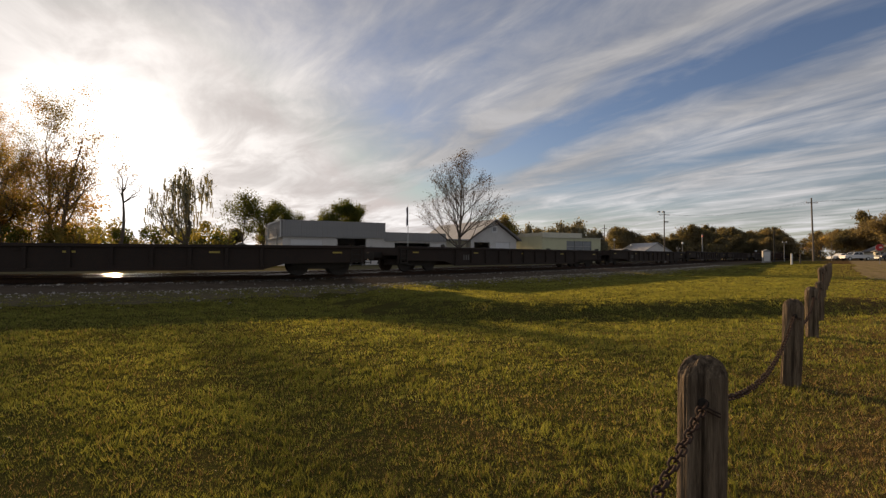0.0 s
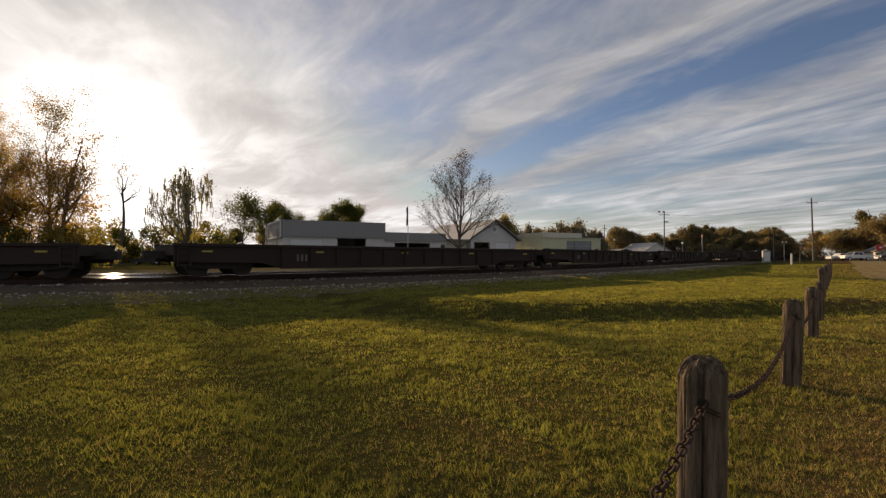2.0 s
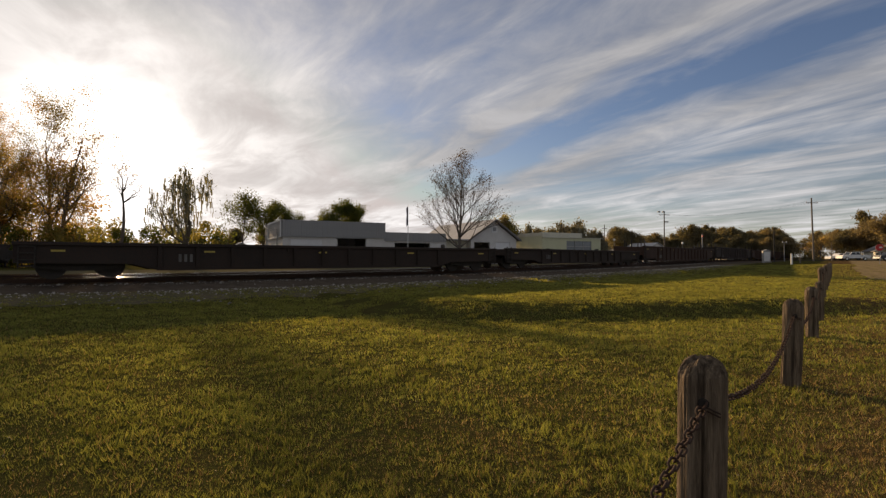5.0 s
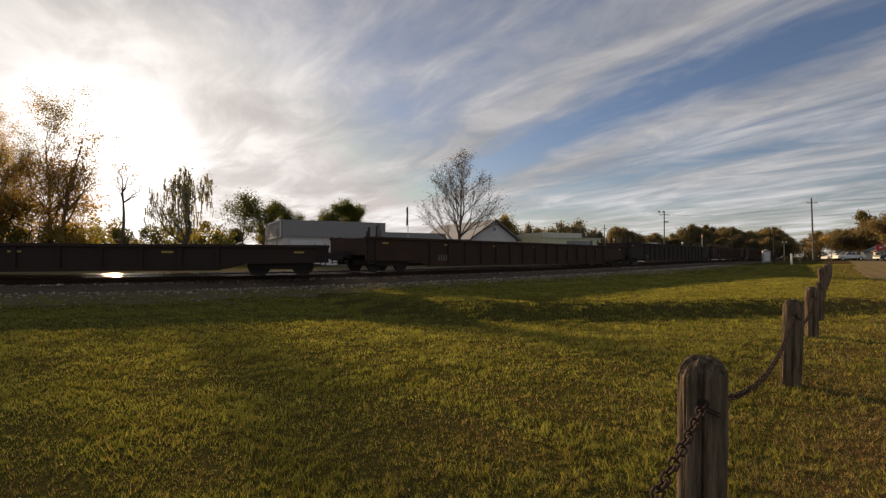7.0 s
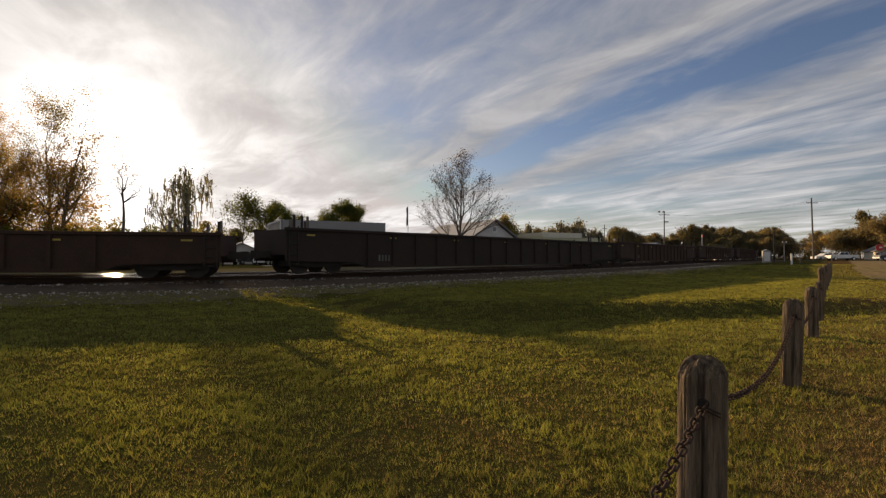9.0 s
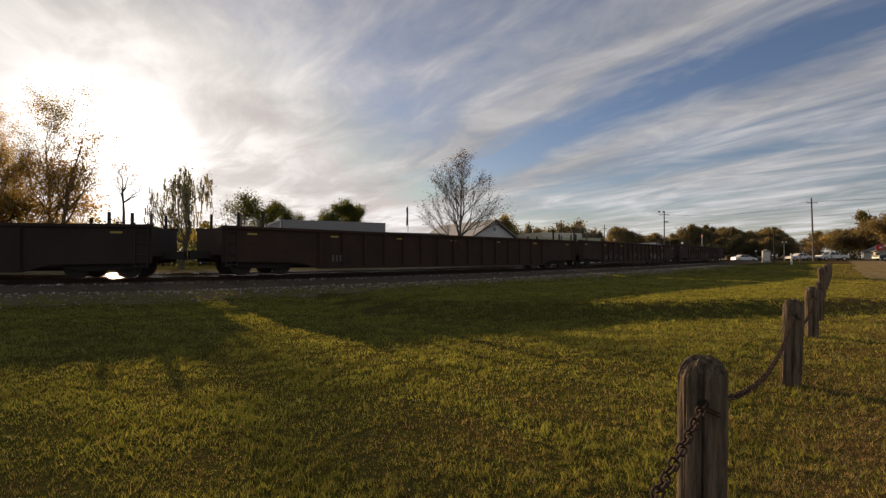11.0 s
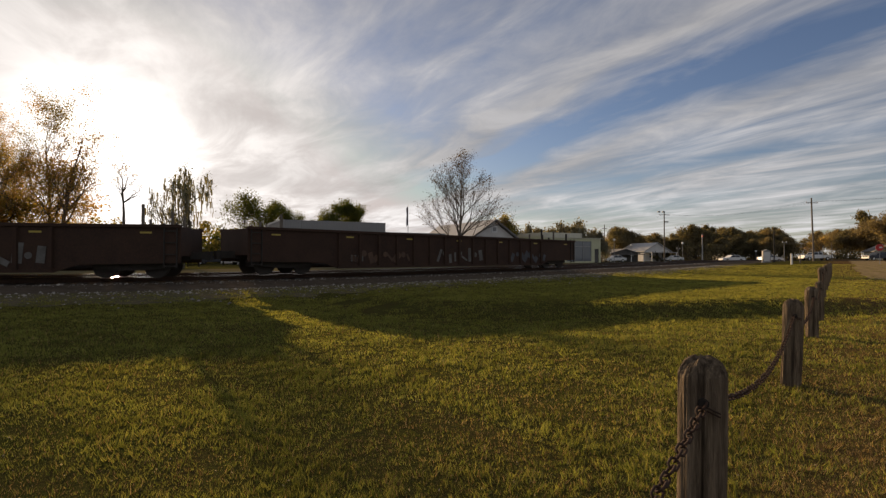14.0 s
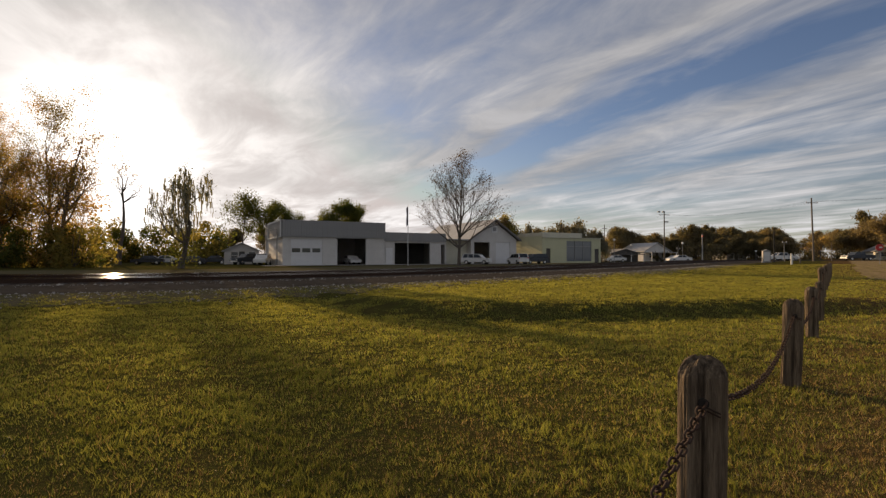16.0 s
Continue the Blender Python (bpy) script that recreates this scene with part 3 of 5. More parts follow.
def trees():
    tree("bare_tree", "tall bare shade tree with a few dry brown leaves", 2.2, 70, 16.4, 14, leaves=L_BROWN, levels=5, first=0.18, split=2, bend=0.08, up=0.07,
         cone=(0.22, 0.5), leaf=0.15, many=0.22, loose=0.2, girth=0.26, main=9, reach=0.3, spread=1.25)
    tree("mossy_oak", "ragged old oak hung with grey moss", -29.6, 57.5, 12.3, 23, leaves=L_OAK, levels=4, first=0.2, split=2, bend=0.28, up=0.05,
         cone=(0.3, 0.8), leaf=0.15, many=0.6, loose=0.25, girth=0.36, moss=0.1, main=3, reach=0.35, lean=(0.15, 0), fill=(30, 1.8, 0.4, 5.5))
    tree("oak_tree", "tall open-crowned green oak", -36.2, 92, 13.2, 31, leaves=L_OAK, levels=4, first=0.35, split=2, bend=0.14, up=0.08, leaf=0.26, many=2, loose=0.5, main=5)
    tree("oak_tree", "broad leafy oak with dense green crown", -31.0, 94, 11.6, 32, leaves=L_OAK, levels=4, first=0.3, split=2, bend=0.16, up=0.03, leaf=0.2, many=7, loose=0.34, main=5)
    tree("oak_tree", "dark dense round-crowned oak behind the garage", -18.2, 96, 12.0, 33, leaves=L_OAK, levels=4, first=0.3, split=2, bend=0.15, up=0.04, leaf=0.2, many=10, loose=0.34, main=5,
         fill=(70, 3.0, 5.5, 10.5))
    tree("bare_tree", "thin bare twiggy tree behind the garage", -23.4, 97, 12.2, 34, levels=4, first=0.4, bend=0.1, up=0.12, cone=(0.25, 0.5), girth=0.14, main=4)
    tree("bare_tree", "thin bare twiggy tree behind the garage", -14.0, 100, 8.6, 35, levels=3, first=0.4, bend=0.1, up=0.12, cone=(0.25, 0.5), girth=0.1, main=4)
    tree("oak_tree", "small green tree behind the gabled building", 12.0, 104, 9.6, 36, leaves=L_OLIVE, levels=4, first=0.3, leaf=0.34, many=2, main=5)
    # top leaves and extra height are added to deepen its shadow on the lawn
    tree("dead_snag", "gaunt leaning tree with a thin twiggy top and leaves added for its shadow", -51.6, 81, 18.6, 41, leaves=L_DRY, levels=5, first=0.6, bend=0.17, up=0.08, cone=(0.3, 0.7), girth=0.38, lean=(0.1, 0), main=12, reach=0.2, leaf=0.15, many=0.15, loose=0.2, low=0.68)
    # tall mixed trees beside the low sun
    for i, (x, h, tone, m) in enumerate(((-46.6, 23.4, L_DRY, 1), (-49.6, 22.8, L_OLIVE, 1), (-53.4, 20.5, L_DRY, 1), (-57.5, 18.5, L_OLIVE, 2))):
        tree("tall_tree", "tall thin-crowned tree with pale autumn leaves against the sun", x, 62 + 2.2 * (i % 2), h, 51 + i, leaves=tone, levels=4, first=0.3, split=2, bend=0.13, up=0.08,
             cone=(0.35, 0.75), leaf=0.15, many=m + 2, loose=0.35, girth=0.36, main=6, group="trees beside the low sun", reach=0.23, taper=0.35, spread=1.1, fill=(330, 3.6, 0.5, 13.0))
    rng = random.Random(8)
    for i in range(9):
        x = -44.0 - 1.9 * i
        shrub("thicket", "dense backlit undergrowth below the tall trees", x, 61 + rng.uniform(-2, 4), rng.uniform(6, 8), rng.uniform(8.0, 11.0) + (1.0 if i > 1 else -3), 60 + i, (L_OLIVE, L_OAK, L_DRY)[i % 3], 2400, 0.34, "thicket below the tall trees")
    for i in range(9):
        u = -0.715 + i * 0.034
        yy = 96 + rng.uniform(-6, 8)
        shrub("far_bush", "hazy green bush behind the railway", u * yy, yy, rng.uniform(7, 9), rng.uniform(7.4, 9.4) + (1.5 if i == 1 else 0), 80 + i, (L_OAK, L_OLIVE)[i % 2], 2600, 0.42, "bushes behind the railway")
    for i, (u, h) in enumerate(((-0.435, 8.2), (-0.45, 6.6), (-0.465, 6.0))):
        shrub("far_bush", "dark green tree-sized bush beside a small house", u * 98, 98, 5, h, 95 + i, L_OAK, 800, 0.45, "bushes behind the railway")
    # wooded distance
    base = [tree("wood_tree", "distant round-crowned tree of the wooded skyline", 0, 0, 10.5, 100 + i, leaves=(L_FARB, L_FAR, L_FARB, L_FAR)[i], levels=3, first=0.3, split=3, bend=0.15,
                 leaf=0.3, many=6, loose=0.38, main=5, reach=0.4 + 0.05 * i, group="wooded skyline", fill=(34, 3.0, 0.5, 6.5)) for i in range(4)]
    pine = tree("pine_tree", "tall distant pine with tufted dark crown", 0, 0, 16.0, 110, leaves=L_FARB, levels=3, first=0.62, split=2, leaf=0.6, many=5, loose=0.55, main=5, reach=0.22, girth=0.28, group="wooded skyline")
    bare = tree("bare_tree", "distant bare grey-brown tree", 0, 0, 9.5, 111, leaves=L_DRY, levels=4, first=0.25, split=2, many=0.3, leaf=0.4, main=5, group="wooded skyline", girth=0.2)
    dead = tree("mossy_tree", "gaunt half-bare tree with tufts of moss", 0, 0, 9.5, 112, leaves=L_FARB, levels=4, first=0.3, split=2, bend=0.25, up=0.0, many=0.15, leaf=0.4, main=5, girth=0.34, moss=0.25, group="trees behind the yellow building")
    used = set()

    def put(src, u, yy, k, turn):
        z = ground_z(u * yy, yy)
        if src in used:
            o = copy_thing(src, pose(u * yy, yy, z, 0, 0, turn))
        else:
            used.add(src)
            o = src
            o.matrix_basis = pose(u * yy, yy, z, 0, 0, turn)
        o.scale = (k, k, k)

    spots = [(px, rng.uniform(150, 185), rng.uniform(0.72, 1.08)) for px in range(1204, 1392, 8)]
    spots += [(px, rng.uniform(138, 150), rng.uniform(0.5, 0.7)) for px in range(1200, 1400, 15)]
    spots += [(1090, 140, 0.9), (1104, 144, 0.88), (1120, 142, 0.8), (1138, 150, 0.72), (1150, 146, 0.7), (1190, 150, 0.75), (1160, 150, 0.78), (1178, 160, 0.7)]
    spots += [(px, rng.uniform(150, 180), rng.uniform(0.8, 1.1)) for px in range(1482, 1575, 8)]
    spots += [(1590, 130, 1.2), (1606, 140, 1.25), (1630, 130, 1.3)]
    for i, (px, yy, k) in enumerate(spots):
        put(base[(i * 7 + i // 3) % 3 if px < 1400 else (0, 1, 3, 1)[i % 4]], (px - 784) / 902, yy, k, rng.uniform(0, 360))
    for px, yy, k in ((1534, 165, 0.98), (1246, 165, 0.72), (1378, 170, 0.7), (1550, 172, 0.8), (1222, 175, 0.66)):
        put(pine, (px - 784) / 902, yy, k, rng.uniform(0, 360))
    for px in (1392, 1404, 1415, 1426, 1438, 1452, 1300, 1330, 1355, 1076, 1084):
        put(bare, (px - 784) / 902, rng.uniform(140, 170), rng.uniform(0.6, 0.85) * (1.1 if px < 1380 else 0.8), rng.uniform(0, 360))
    for px, k in ((925, 0.85), (945, 0.8), (968, 0.75), (985, 0.9), (1003, 0.85), (1022, 0.95), (1040, 0.88), (1054, 0.7)):
        put(dead, (px - 784) / 902, rng.uniform(104, 112), k, rng.uniform(0, 360))
    for i, (px, yy, w, h) in enumerate(((935, 112, 7, 3.4), (1000, 116, 6, 2.8), (1174, 128, 7, 2.6), (1226, 140, 8, 5), (1262, 140, 7, 6), (1345, 150, 8, 6), (1412, 150, 9, 3.4), (1432, 155, 9, 3.0), (1500, 150, 8, 4), (1450, 165, 9, 3.4))):
        shrub("far_bush", "dark scrub before the wooded skyline", (px - 784) / 902 * yy, yy, w, h, 130 + i, (L_FARB, L_FAR)[i % 2], 700, 0.5, "scrub before the skyline")
    for i in range(46):
        u = -1.25 + i * 0.06
        if -0.45 < u < 0.30 or 0.44 < u < 0.9:
            yy = 230
            put(base[i % 4], u, yy, 1.0 + 0.4 * rng.random(), rng.uniform(0, 360))


trees()


# ---- the row of buildings behind the track ----
ROW, SIZE = 28.0, 1.28


def row_pose(x, y, z):
    """Place in the row, whose plan is drawn at a reduced size."""
    return pose(x, y, z, 0, 0, ROW) @ Matrix.Scale(SIZE, 4)


def wall(bm, x0, x1, z0, z1, y0, y1, holes=()):
    """A wall along x with thickness y0..y1 and openings (x0, x1, z0, z1)."""
    xs = sorted({x0, x1, *[h[0] for h in holes], *[h[1] for h in holes]})
    for a, b in zip(xs, xs[1:]):
        hs = sorted(h for h in holes if h[0] <= a and h[1] >= b)
        z = z0
        for h in sorted(hs, key=lambda h: h[2]):
            if h[2] > z:
                box(bm, (a + b) / 2, (y0 + y1) / 2, z, b - a, abs(y1 - y0), h[2] - z)
            z = h[3]
        if z1 > z:
            box(bm, (a + b) / 2, (y0 + y1) / 2, z, b - a, abs(y1 - y0), z1 - z)
    bmesh.ops.remove_doubles(bm, verts=bm.verts, dist=0.001)


def bx(*a):
    bm = B()
    box(bm, *a)
    return bm


def panels(parent, n, x, y, z, step, tall):
    """A fascia of upright metal panels, each a part."""
    bm = B()
    box(bm, 0, 0, 0, step - 0.015, 0.22, tall)
    first = part("fascia_panel", bm, M_METAL, parent)
    for k in range(n):
        o = first if k == 0 else new("fascia_panel", first.data)
        o.parent = parent
        o.matrix_basis = pose(x + k * step, y - 0.012 * (k % 2), z)


def garage():
    """White workshop with a grey parapet, a lower link and a gabled hall."""
    g = thing("workshop", row_pose(-22.98, 73, 0.38), "long white workshop with grey metal fascia and open bays", "building")
    bm = B()
    wall(bm, 0, 12.15, 0, 3.4, 0, 0.25, ((0.9, 4.5, 0.0, 3.0), (6.25, 9.8, 0, 3.15)))
    part("front_wall", bm, M_WALL, g)
    part("side_wall", bx(0.125, 5.6, 0, 0.25, 10.7, 5.1), M_WALL, g)
    part("back_wall", bx(6, 11.0, 0, 12.3, 0.25, 4.9), M_WALL, g)
    part("party_wall", bx(12.05, 5.6, 0, 0.2, 10.6, 4.8), M_WALL, g)
    panels(g, 41, 0.07, -0.11, 3.25, 0.3, 1.9)
    for k in range(18):
        part("side_panel", bx(-0.11, 0.3 + k * 0.6, 3.25, 0.2 + 0.015 * (k % 2), 0.585, 1.9), M_METAL, g)
    for a in ((-0.24, 4.2, 3.15, 0.06, 8.6, 0.16), (-0.24, 4.2, 5.02, 0.06, 8.6, 0.16), (-0.24, 0.0, 3.15, 0.08, 0.2, 2.03), (-0.24, 8.5, 3.15, 0.06, 0.16, 2.03)):
        part("trim_board", bx(*a), M_TRIM, g)
    part("roof", bx(6.07, 5.6, 4.6, 11.6, 10.4, 0.15), M_ROOFL, g)
    door = part("overhead_door", bx(2.7, 0.16, 0, 3.6, 0.08, 3.0), M_DOOR, g, "white sectional overhead door")
    for k in range(1, 5):
        part("door_rib", bx(2.7, 0.108, k * 0.6, 3.6, 0.02, 0.04), M_TRIM, door)
    for k in range(3):
        part("pane", bx(1.5 + k * 1.15, 0.105, 1.5, 0.92, 0.03, 0.46), M_GLASS, door, "dark glass pane")
    part("downpipe", bx(-0.35, 1.5, 0, 0.12, 0.14, 4.2), M_METAL, g)
    # floor coloured dark for the shade inside the bays
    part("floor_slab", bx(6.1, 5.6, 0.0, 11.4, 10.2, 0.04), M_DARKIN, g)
    part("door_frame", bx(8.02, -0.02, 3.15, 3.8, 0.1, 0.1), M_METAL, g)

    b = thing("workshop_annex", row_pose(-22.98, 73, 0.38), "low flat-roofed white annex with dark open bays", "building")
    bm = B()
    wall(bm, 12.16, 20.9, 0, 3.0, 0.3, 0.55, ((13.65, 18.6, 0, 2.75), (20.2, 20.8, 0, 2.6)))
    part("front_wall", bm, M_WALL, b)
    panels(b, 24, 12.35, 0.2, 2.95, 0.36, 1.1)
    part("roof", bx(16.5, 4.4, 3.7, 8.7, 8.0, 0.15), M_ROOFL, b)
    part("back_wall", bx(16.5, 8.5, 0, 8.7, 0.2, 3.7), M_WALL, b)
    # dark floor and added dark walls inside keep the annex bays shaded
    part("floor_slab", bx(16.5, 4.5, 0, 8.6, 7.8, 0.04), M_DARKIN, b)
    part("bay_shade_wall", bx(13.5, 3.5, 0.05, 0.15, 5.8, 3.6), M_DARKIN, b)
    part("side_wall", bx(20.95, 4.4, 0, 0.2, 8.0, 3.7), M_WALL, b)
    # added dark wall behind the openings, shade put into its colour
    part("bay_shade_wall", bx(16.5, 6.5, 0.05, 8.4, 0.15, 3.6), M_DARKIN, b)
    part("inner_door", bx(12.9, 0.27, 0, 0.9, 0.06, 2.1), M_DOOR, b, "white panel door")

    c = thing("gabled_hall", row_pose(-22.98, 73, 0.38), "white gabled hall with open and closed vehicle doors", "building")
    bm = B()
    wall(bm, 24.6, 32.1, 0, 3.4, 0, 0.25, ((25.1, 27.6, 0, 3.0), (28.6, 31.0, 0, 3.05)))
    part("front_wall", bm, M_WALL, c)
    bm = B()
    prism(bm, ((24.6, 3.4), (32.1, 3.4), (28.35, 5.9)), 0.0, 0.25)
    part("gable", bm, M_WALL, c)
    part("side_wall", bx(31.98, 8.1, 0, 0.24, 15.6, 3.4), M_WALL, c)
    part("side_wall", bx(24.72, 8.1, 0, 0.24, 15.6, 3.4), M_WALL, c)
    part("back_wall", bx(28.35, 16, 0, 7.5, 0.25, 4.6), M_WALL, c)
    for s in (-1, 1):
        bm = B()
        e = 28.35 + s * 4.25
        prism(bm, ((28.35, 6.02), (28.35, 6.20), (e, 3.36), (e, 3.2)), -0.5, 16.4)
        part("roof_slope", bm, M_ROOFL if s < 0 else M_ROOF, c)
        bm = B()
        prism(bm, ((28.35, 5.98), (28.35, 6.22), (e, 3.40), (e, 3.14)), -0.56, -0.5)
        part("barge_board", bm, M_ROOF, c)
    v = part("gable_vent", bx(28.35, -0.03, 4.35, 0.95, 0.06, 0.95), M_TRIM, c, "white framed square vent")
    part("louvre", bx(28.35, -0.065, 4.55, 0.55, 0.02, 0.55), M_METAL, v)
    d = part("overhead_door", bx(29.8, 0.14, 0, 2.4, 0.08, 3.05), M_DOOR, c, "white sectional overhead door")
    for k in range(1, 5):
        part("door_rib", bx(29.8, 0.09, k * 0.6, 2.4, 0.02, 0.035), M_TRIM, d)
    # hall floor carries the same painted bay shade
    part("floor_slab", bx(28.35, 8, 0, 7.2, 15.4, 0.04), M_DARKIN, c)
    part("link_wall", bx(22.75, 1.3, 0, 3.7, 0.25, 3.2), M_CREAM, c)
    part("link_roof", bx(22.75, 1.2, 3.2, 3.7, 3.0, 0.15), M_ROOFL, c)

    y = thing("yellow_shop", row_pose(18.48, 94.7, 0.45), "flat-roofed pale yellow shop with large glass front", "building")
    bm = B()
    wall(bm, 0, 11.45, 0, 3.75, 0, 0.25, ((4.55, 9.55, 0.3, 3.35), (0.7, 1.5, 0, 2.2), (10.2, 11.1, 0, 2.2)))
    part("front_wall", bm, M_YELLOW, y)
    part("side_wall", bx(0.125, 5.4, 0, 0.25, 10.3, 4.0), M_YELLOW, y)
    part("side_wall", bx(11.3, 5.4, 0, 0.25, 10.3, 3.75), M_YELLOW, y)
    part("back_wall", bx(5.7, 10.5, 0, 11.4, 0.25, 3.75), M_YELLOW, y)
    part("roof", bx(5.7, 5.4, 3.5, 11.0, 10.0, 0.12), M_ROOFL, y)
    part("parapet", bx(4.6, 1.2, 3.76, 8.0, 0.3, 0.85), M_CREAM, y, "cream upper parapet")
    part("parapet", bx(0.125, 5.2, 4.0, 0.35, 10.6, 0.5), M_CREAM, y, "cream upper parapet")
    part("coping", bx(5.7, 0.1, 3.76, 11.6, 0.45, 0.1), M_CREAM, y)
    # window pane with the sky's reflection painted into its colour
    w = part("shop_window", bx(7.05, 0.12, 0.3, 5.0, 0.05, 3.05), M_SHOPGLASS, y, "large plate-glass window with reflected sky put into its tint")
    for k in range(4):
        part("mullion", bx(4.6 + k * 1.63, 0.07, 0.3, 0.07, 0.09, 3.05), M_METAL, w)
    part("transom", bx(7.05, 0.07, 2.5, 5.0, 0.08, 0.07), M_METAL, w)
    for xx in (1.1, 10.65):
        part("door", bx(xx, 0.14, 0, 0.84, 0.06, 2.18), M_DARKIN, y, "dark shop door")


def house(m, w, d, h, rise, label, wallm, roofm, porch=False):
    ho = thing("house", m, label, "house")
    bm = B()
    wall(bm, -w / 2, w / 2, 0, h, 0, 0.2, ((-w * 0.3, -w * 0.3 + 1.0, 0.9, 2.0), (w * 0.2, w * 0.2 + 1.0, 0.9, 2.0), (-0.45, 0.45, 0, 2.1)))
    part("front_wall", bm, wallm, ho)
    for s in (-1, 1):
        part("side_wall", bx(s * (w / 2 - 0.1), d / 2 + 0.1, 0, 0.2, d - 0.2, h), wallm, ho)
    part("back_wall", bx(0, d, 0, w, 0.2, h), wallm, ho)
    bm = B()
    prism(bm, ((-w / 2, h), (w / 2, h), (0, h + rise)), 0, 0.2)
    part("gable", bm, wallm, ho)
    for s in (-1, 1):
        bm = B()
        prism(bm, ((0, h + rise + 0.05), (0, h + rise + 0.2), (s * (w / 2 + 0.4), h - 0.1), (s * (w / 2 + 0.4), h - 0.25)), -0.4, d + 0.4)
        part("roof_slope", bm, roofm, ho)
    for x in (-w * 0.3 + 0.5, w * 0.2 + 0.5):
        win = part("window", bx(x, 0.1, 0.9, 1.0, 0.05, 1.1), M_GLASS, ho, "dark glass window")
        part("window_frame", bx(x, 0.04, 1.42, 1.0, 0.05, 0.06), M_TRIM, win)
    part("door", bx(0, 0.1, 0, 0.9, 0.06, 2.1), M_DARKIN, ho, "dark front door")
    if porch:
        part("porch_roof", bx(0, -1.3, h - 0.5, w, 2.6, 0.15), roofm, ho)
        for s in (-1, 0, 1):
            part("porch_post", bx(s * (w / 2 - 0.2), -2.4, 0, 0.14, 0.14, h - 0.5), M_TRIM, ho)
    return ho


def houses():
    def at(px, yy, turn):
        u = (px - 784) / 902
        return pose(u * yy, yy, ground_z(u * yy, yy), 0, 0, turn)
    house(at(428, 84.5, 20), 5.4, 4.5, 2.3, 1.1, "small white cottage with pale roof behind the railway", M_WALL, M_ROOFL)
    house(at(1163, 128, 20), 8.0, 9, 2.6, 1.9, "white gabled cottage before the wooded skyline", M_WALL, M_ROOFL, True)
    house(at(1304, 150, 10), 6.5, 6, 2.0, 0.8, "low white cottage under distant trees", M_WALL, M_ROOFL, True)
    house(at(1216, 150, 0), 6.0, 6, 2.2, 1.0, "low brown shed under distant trees", M_DARKIN, M_ROOF)
    house(at(1576, 135, -20), 6.5, 7, 2.3, 1.6, "small cream house beside the cross road", M_CREAM, M_ROOF, True)
    house(at(1106, 118, 15), 7.0, 5, 2.1, 0.7, "dark open carport beside the street", M_DARKIN, M_ROOF, True)


# ---- vehicles ----
def wheel_set(v, spots, r=0.34, w=0.22):
    for x, y in spots:
        bm = B()
        rod(bm, (x, y - w / 2, r), (x, y + w / 2, r), r, n=20)
        bevel(bm, 0.03, 2)
        t = part("tyre", bm, M_TYRE, v)
        bm = B()
        s = -1 if y < 0 else 1
        rod(bm, (x, y + s * (w / 2 - 0.03), r), (x, y + s * (w / 2 + 0.012), r), r * 0.6, n=16)
        part("rim", bm, M_CHROME, t)


def car_shell(v, outline, half, glass, paint, inset=0.12, waist=0.95):
    """A body from a side outline, drawn in towards the roof, with glass bands."""
    bm = B()
    prism(bm, outline, -half, half)
    for q in bm.verts:
        if q.co.z > waist:
            q.co.y *= 1 - inset * (q.co.z - waist) / 0.6
    bevel(bm, 0.05, 2, 0.35)
    part("body", bm, paint, v)
    for s in (-1, 1):
        for pts in glass:
            bm = B()
            f = [bm.verts.new((x, s * (half * (1 - inset * max(0, z - waist) / 0.6) + 0.006), z)) for x, z in pts]
            bm.faces.new(f)
            r = bmesh.ops.extrude_face_region(bm, geom=bm.faces[:])
            for q in r["geom"]:
                if isinstance(q, bmesh.types.BMVert):
                    q.co.y -= s * 0.02
            part("side_window", bm, M_GLASS, v, "dark side window")


def lamps(v, x, half, z, name, material):
    for s in (-1, 1):
        part(name, bx(x, s * (half - 0.18), z, 0.06, 0.26, 0.16), material, v)


def pickup(m, paint, label, group=""):
    """Extended-cab pickup, front towards -x."""
    v = thing("pickup_truck", m, label, "truck", group)
    car_shell(v, ((-2.72, 0.42), (-2.78, 0.75), (-2.7, 1.0), (-1.35, 1.12), (-0.75, 1.68), (0.75, 1.70), (0.92, 1.1), (0.92, 0.45)), 0.9,
              (((-1.15, 1.14), (-0.7, 1.6), (-0.05, 1.62), (-0.05, 1.14)), ((0.05, 1.14), (0.05, 1.62), (0.66, 1.62), (0.78, 1.14))), paint)
    bm = B()
    for s in (-1, 1):
        box(bm, 1.86, s * 0.84, 0.5, 1.84, 0.12, 0.6)
    box(bm, 1.86, 0, 0.5, 1.84, 1.6, 0.12)
    box(bm, 2.74, 0, 0.5, 0.08, 1.78, 0.6)
    part("cargo_bed", bm, paint, v)
    bm = B()
    prism(bm, ((-1.38, 1.13), (-0.80, 1.655), (-0.77, 1.655), (-1.33, 1.13)), -0.7, 0.7)
    part("windscreen", bm, M_GLASS, v)
    part("bumper", bx(-2.8, 0, 0.42, 0.14, 1.76, 0.2), M_CHROME, v, "chrome bumper")
    part("bumper", bx(2.84, 0, 0.42, 0.14, 1.76, 0.18), M_CHROME, v, "chrome bumper")
    lamps(v, -2.76, 0.9, 0.72, "headlight", M_LAMP)
    lamps(v, 2.79, 0.9, 0.75, "tail_light", M_RED)
    wheel_set(v, ((-1.85, -0.8), (-1.85, 0.8), (1.75, -0.8), (1.75, 0.8)), 0.37)
    return v


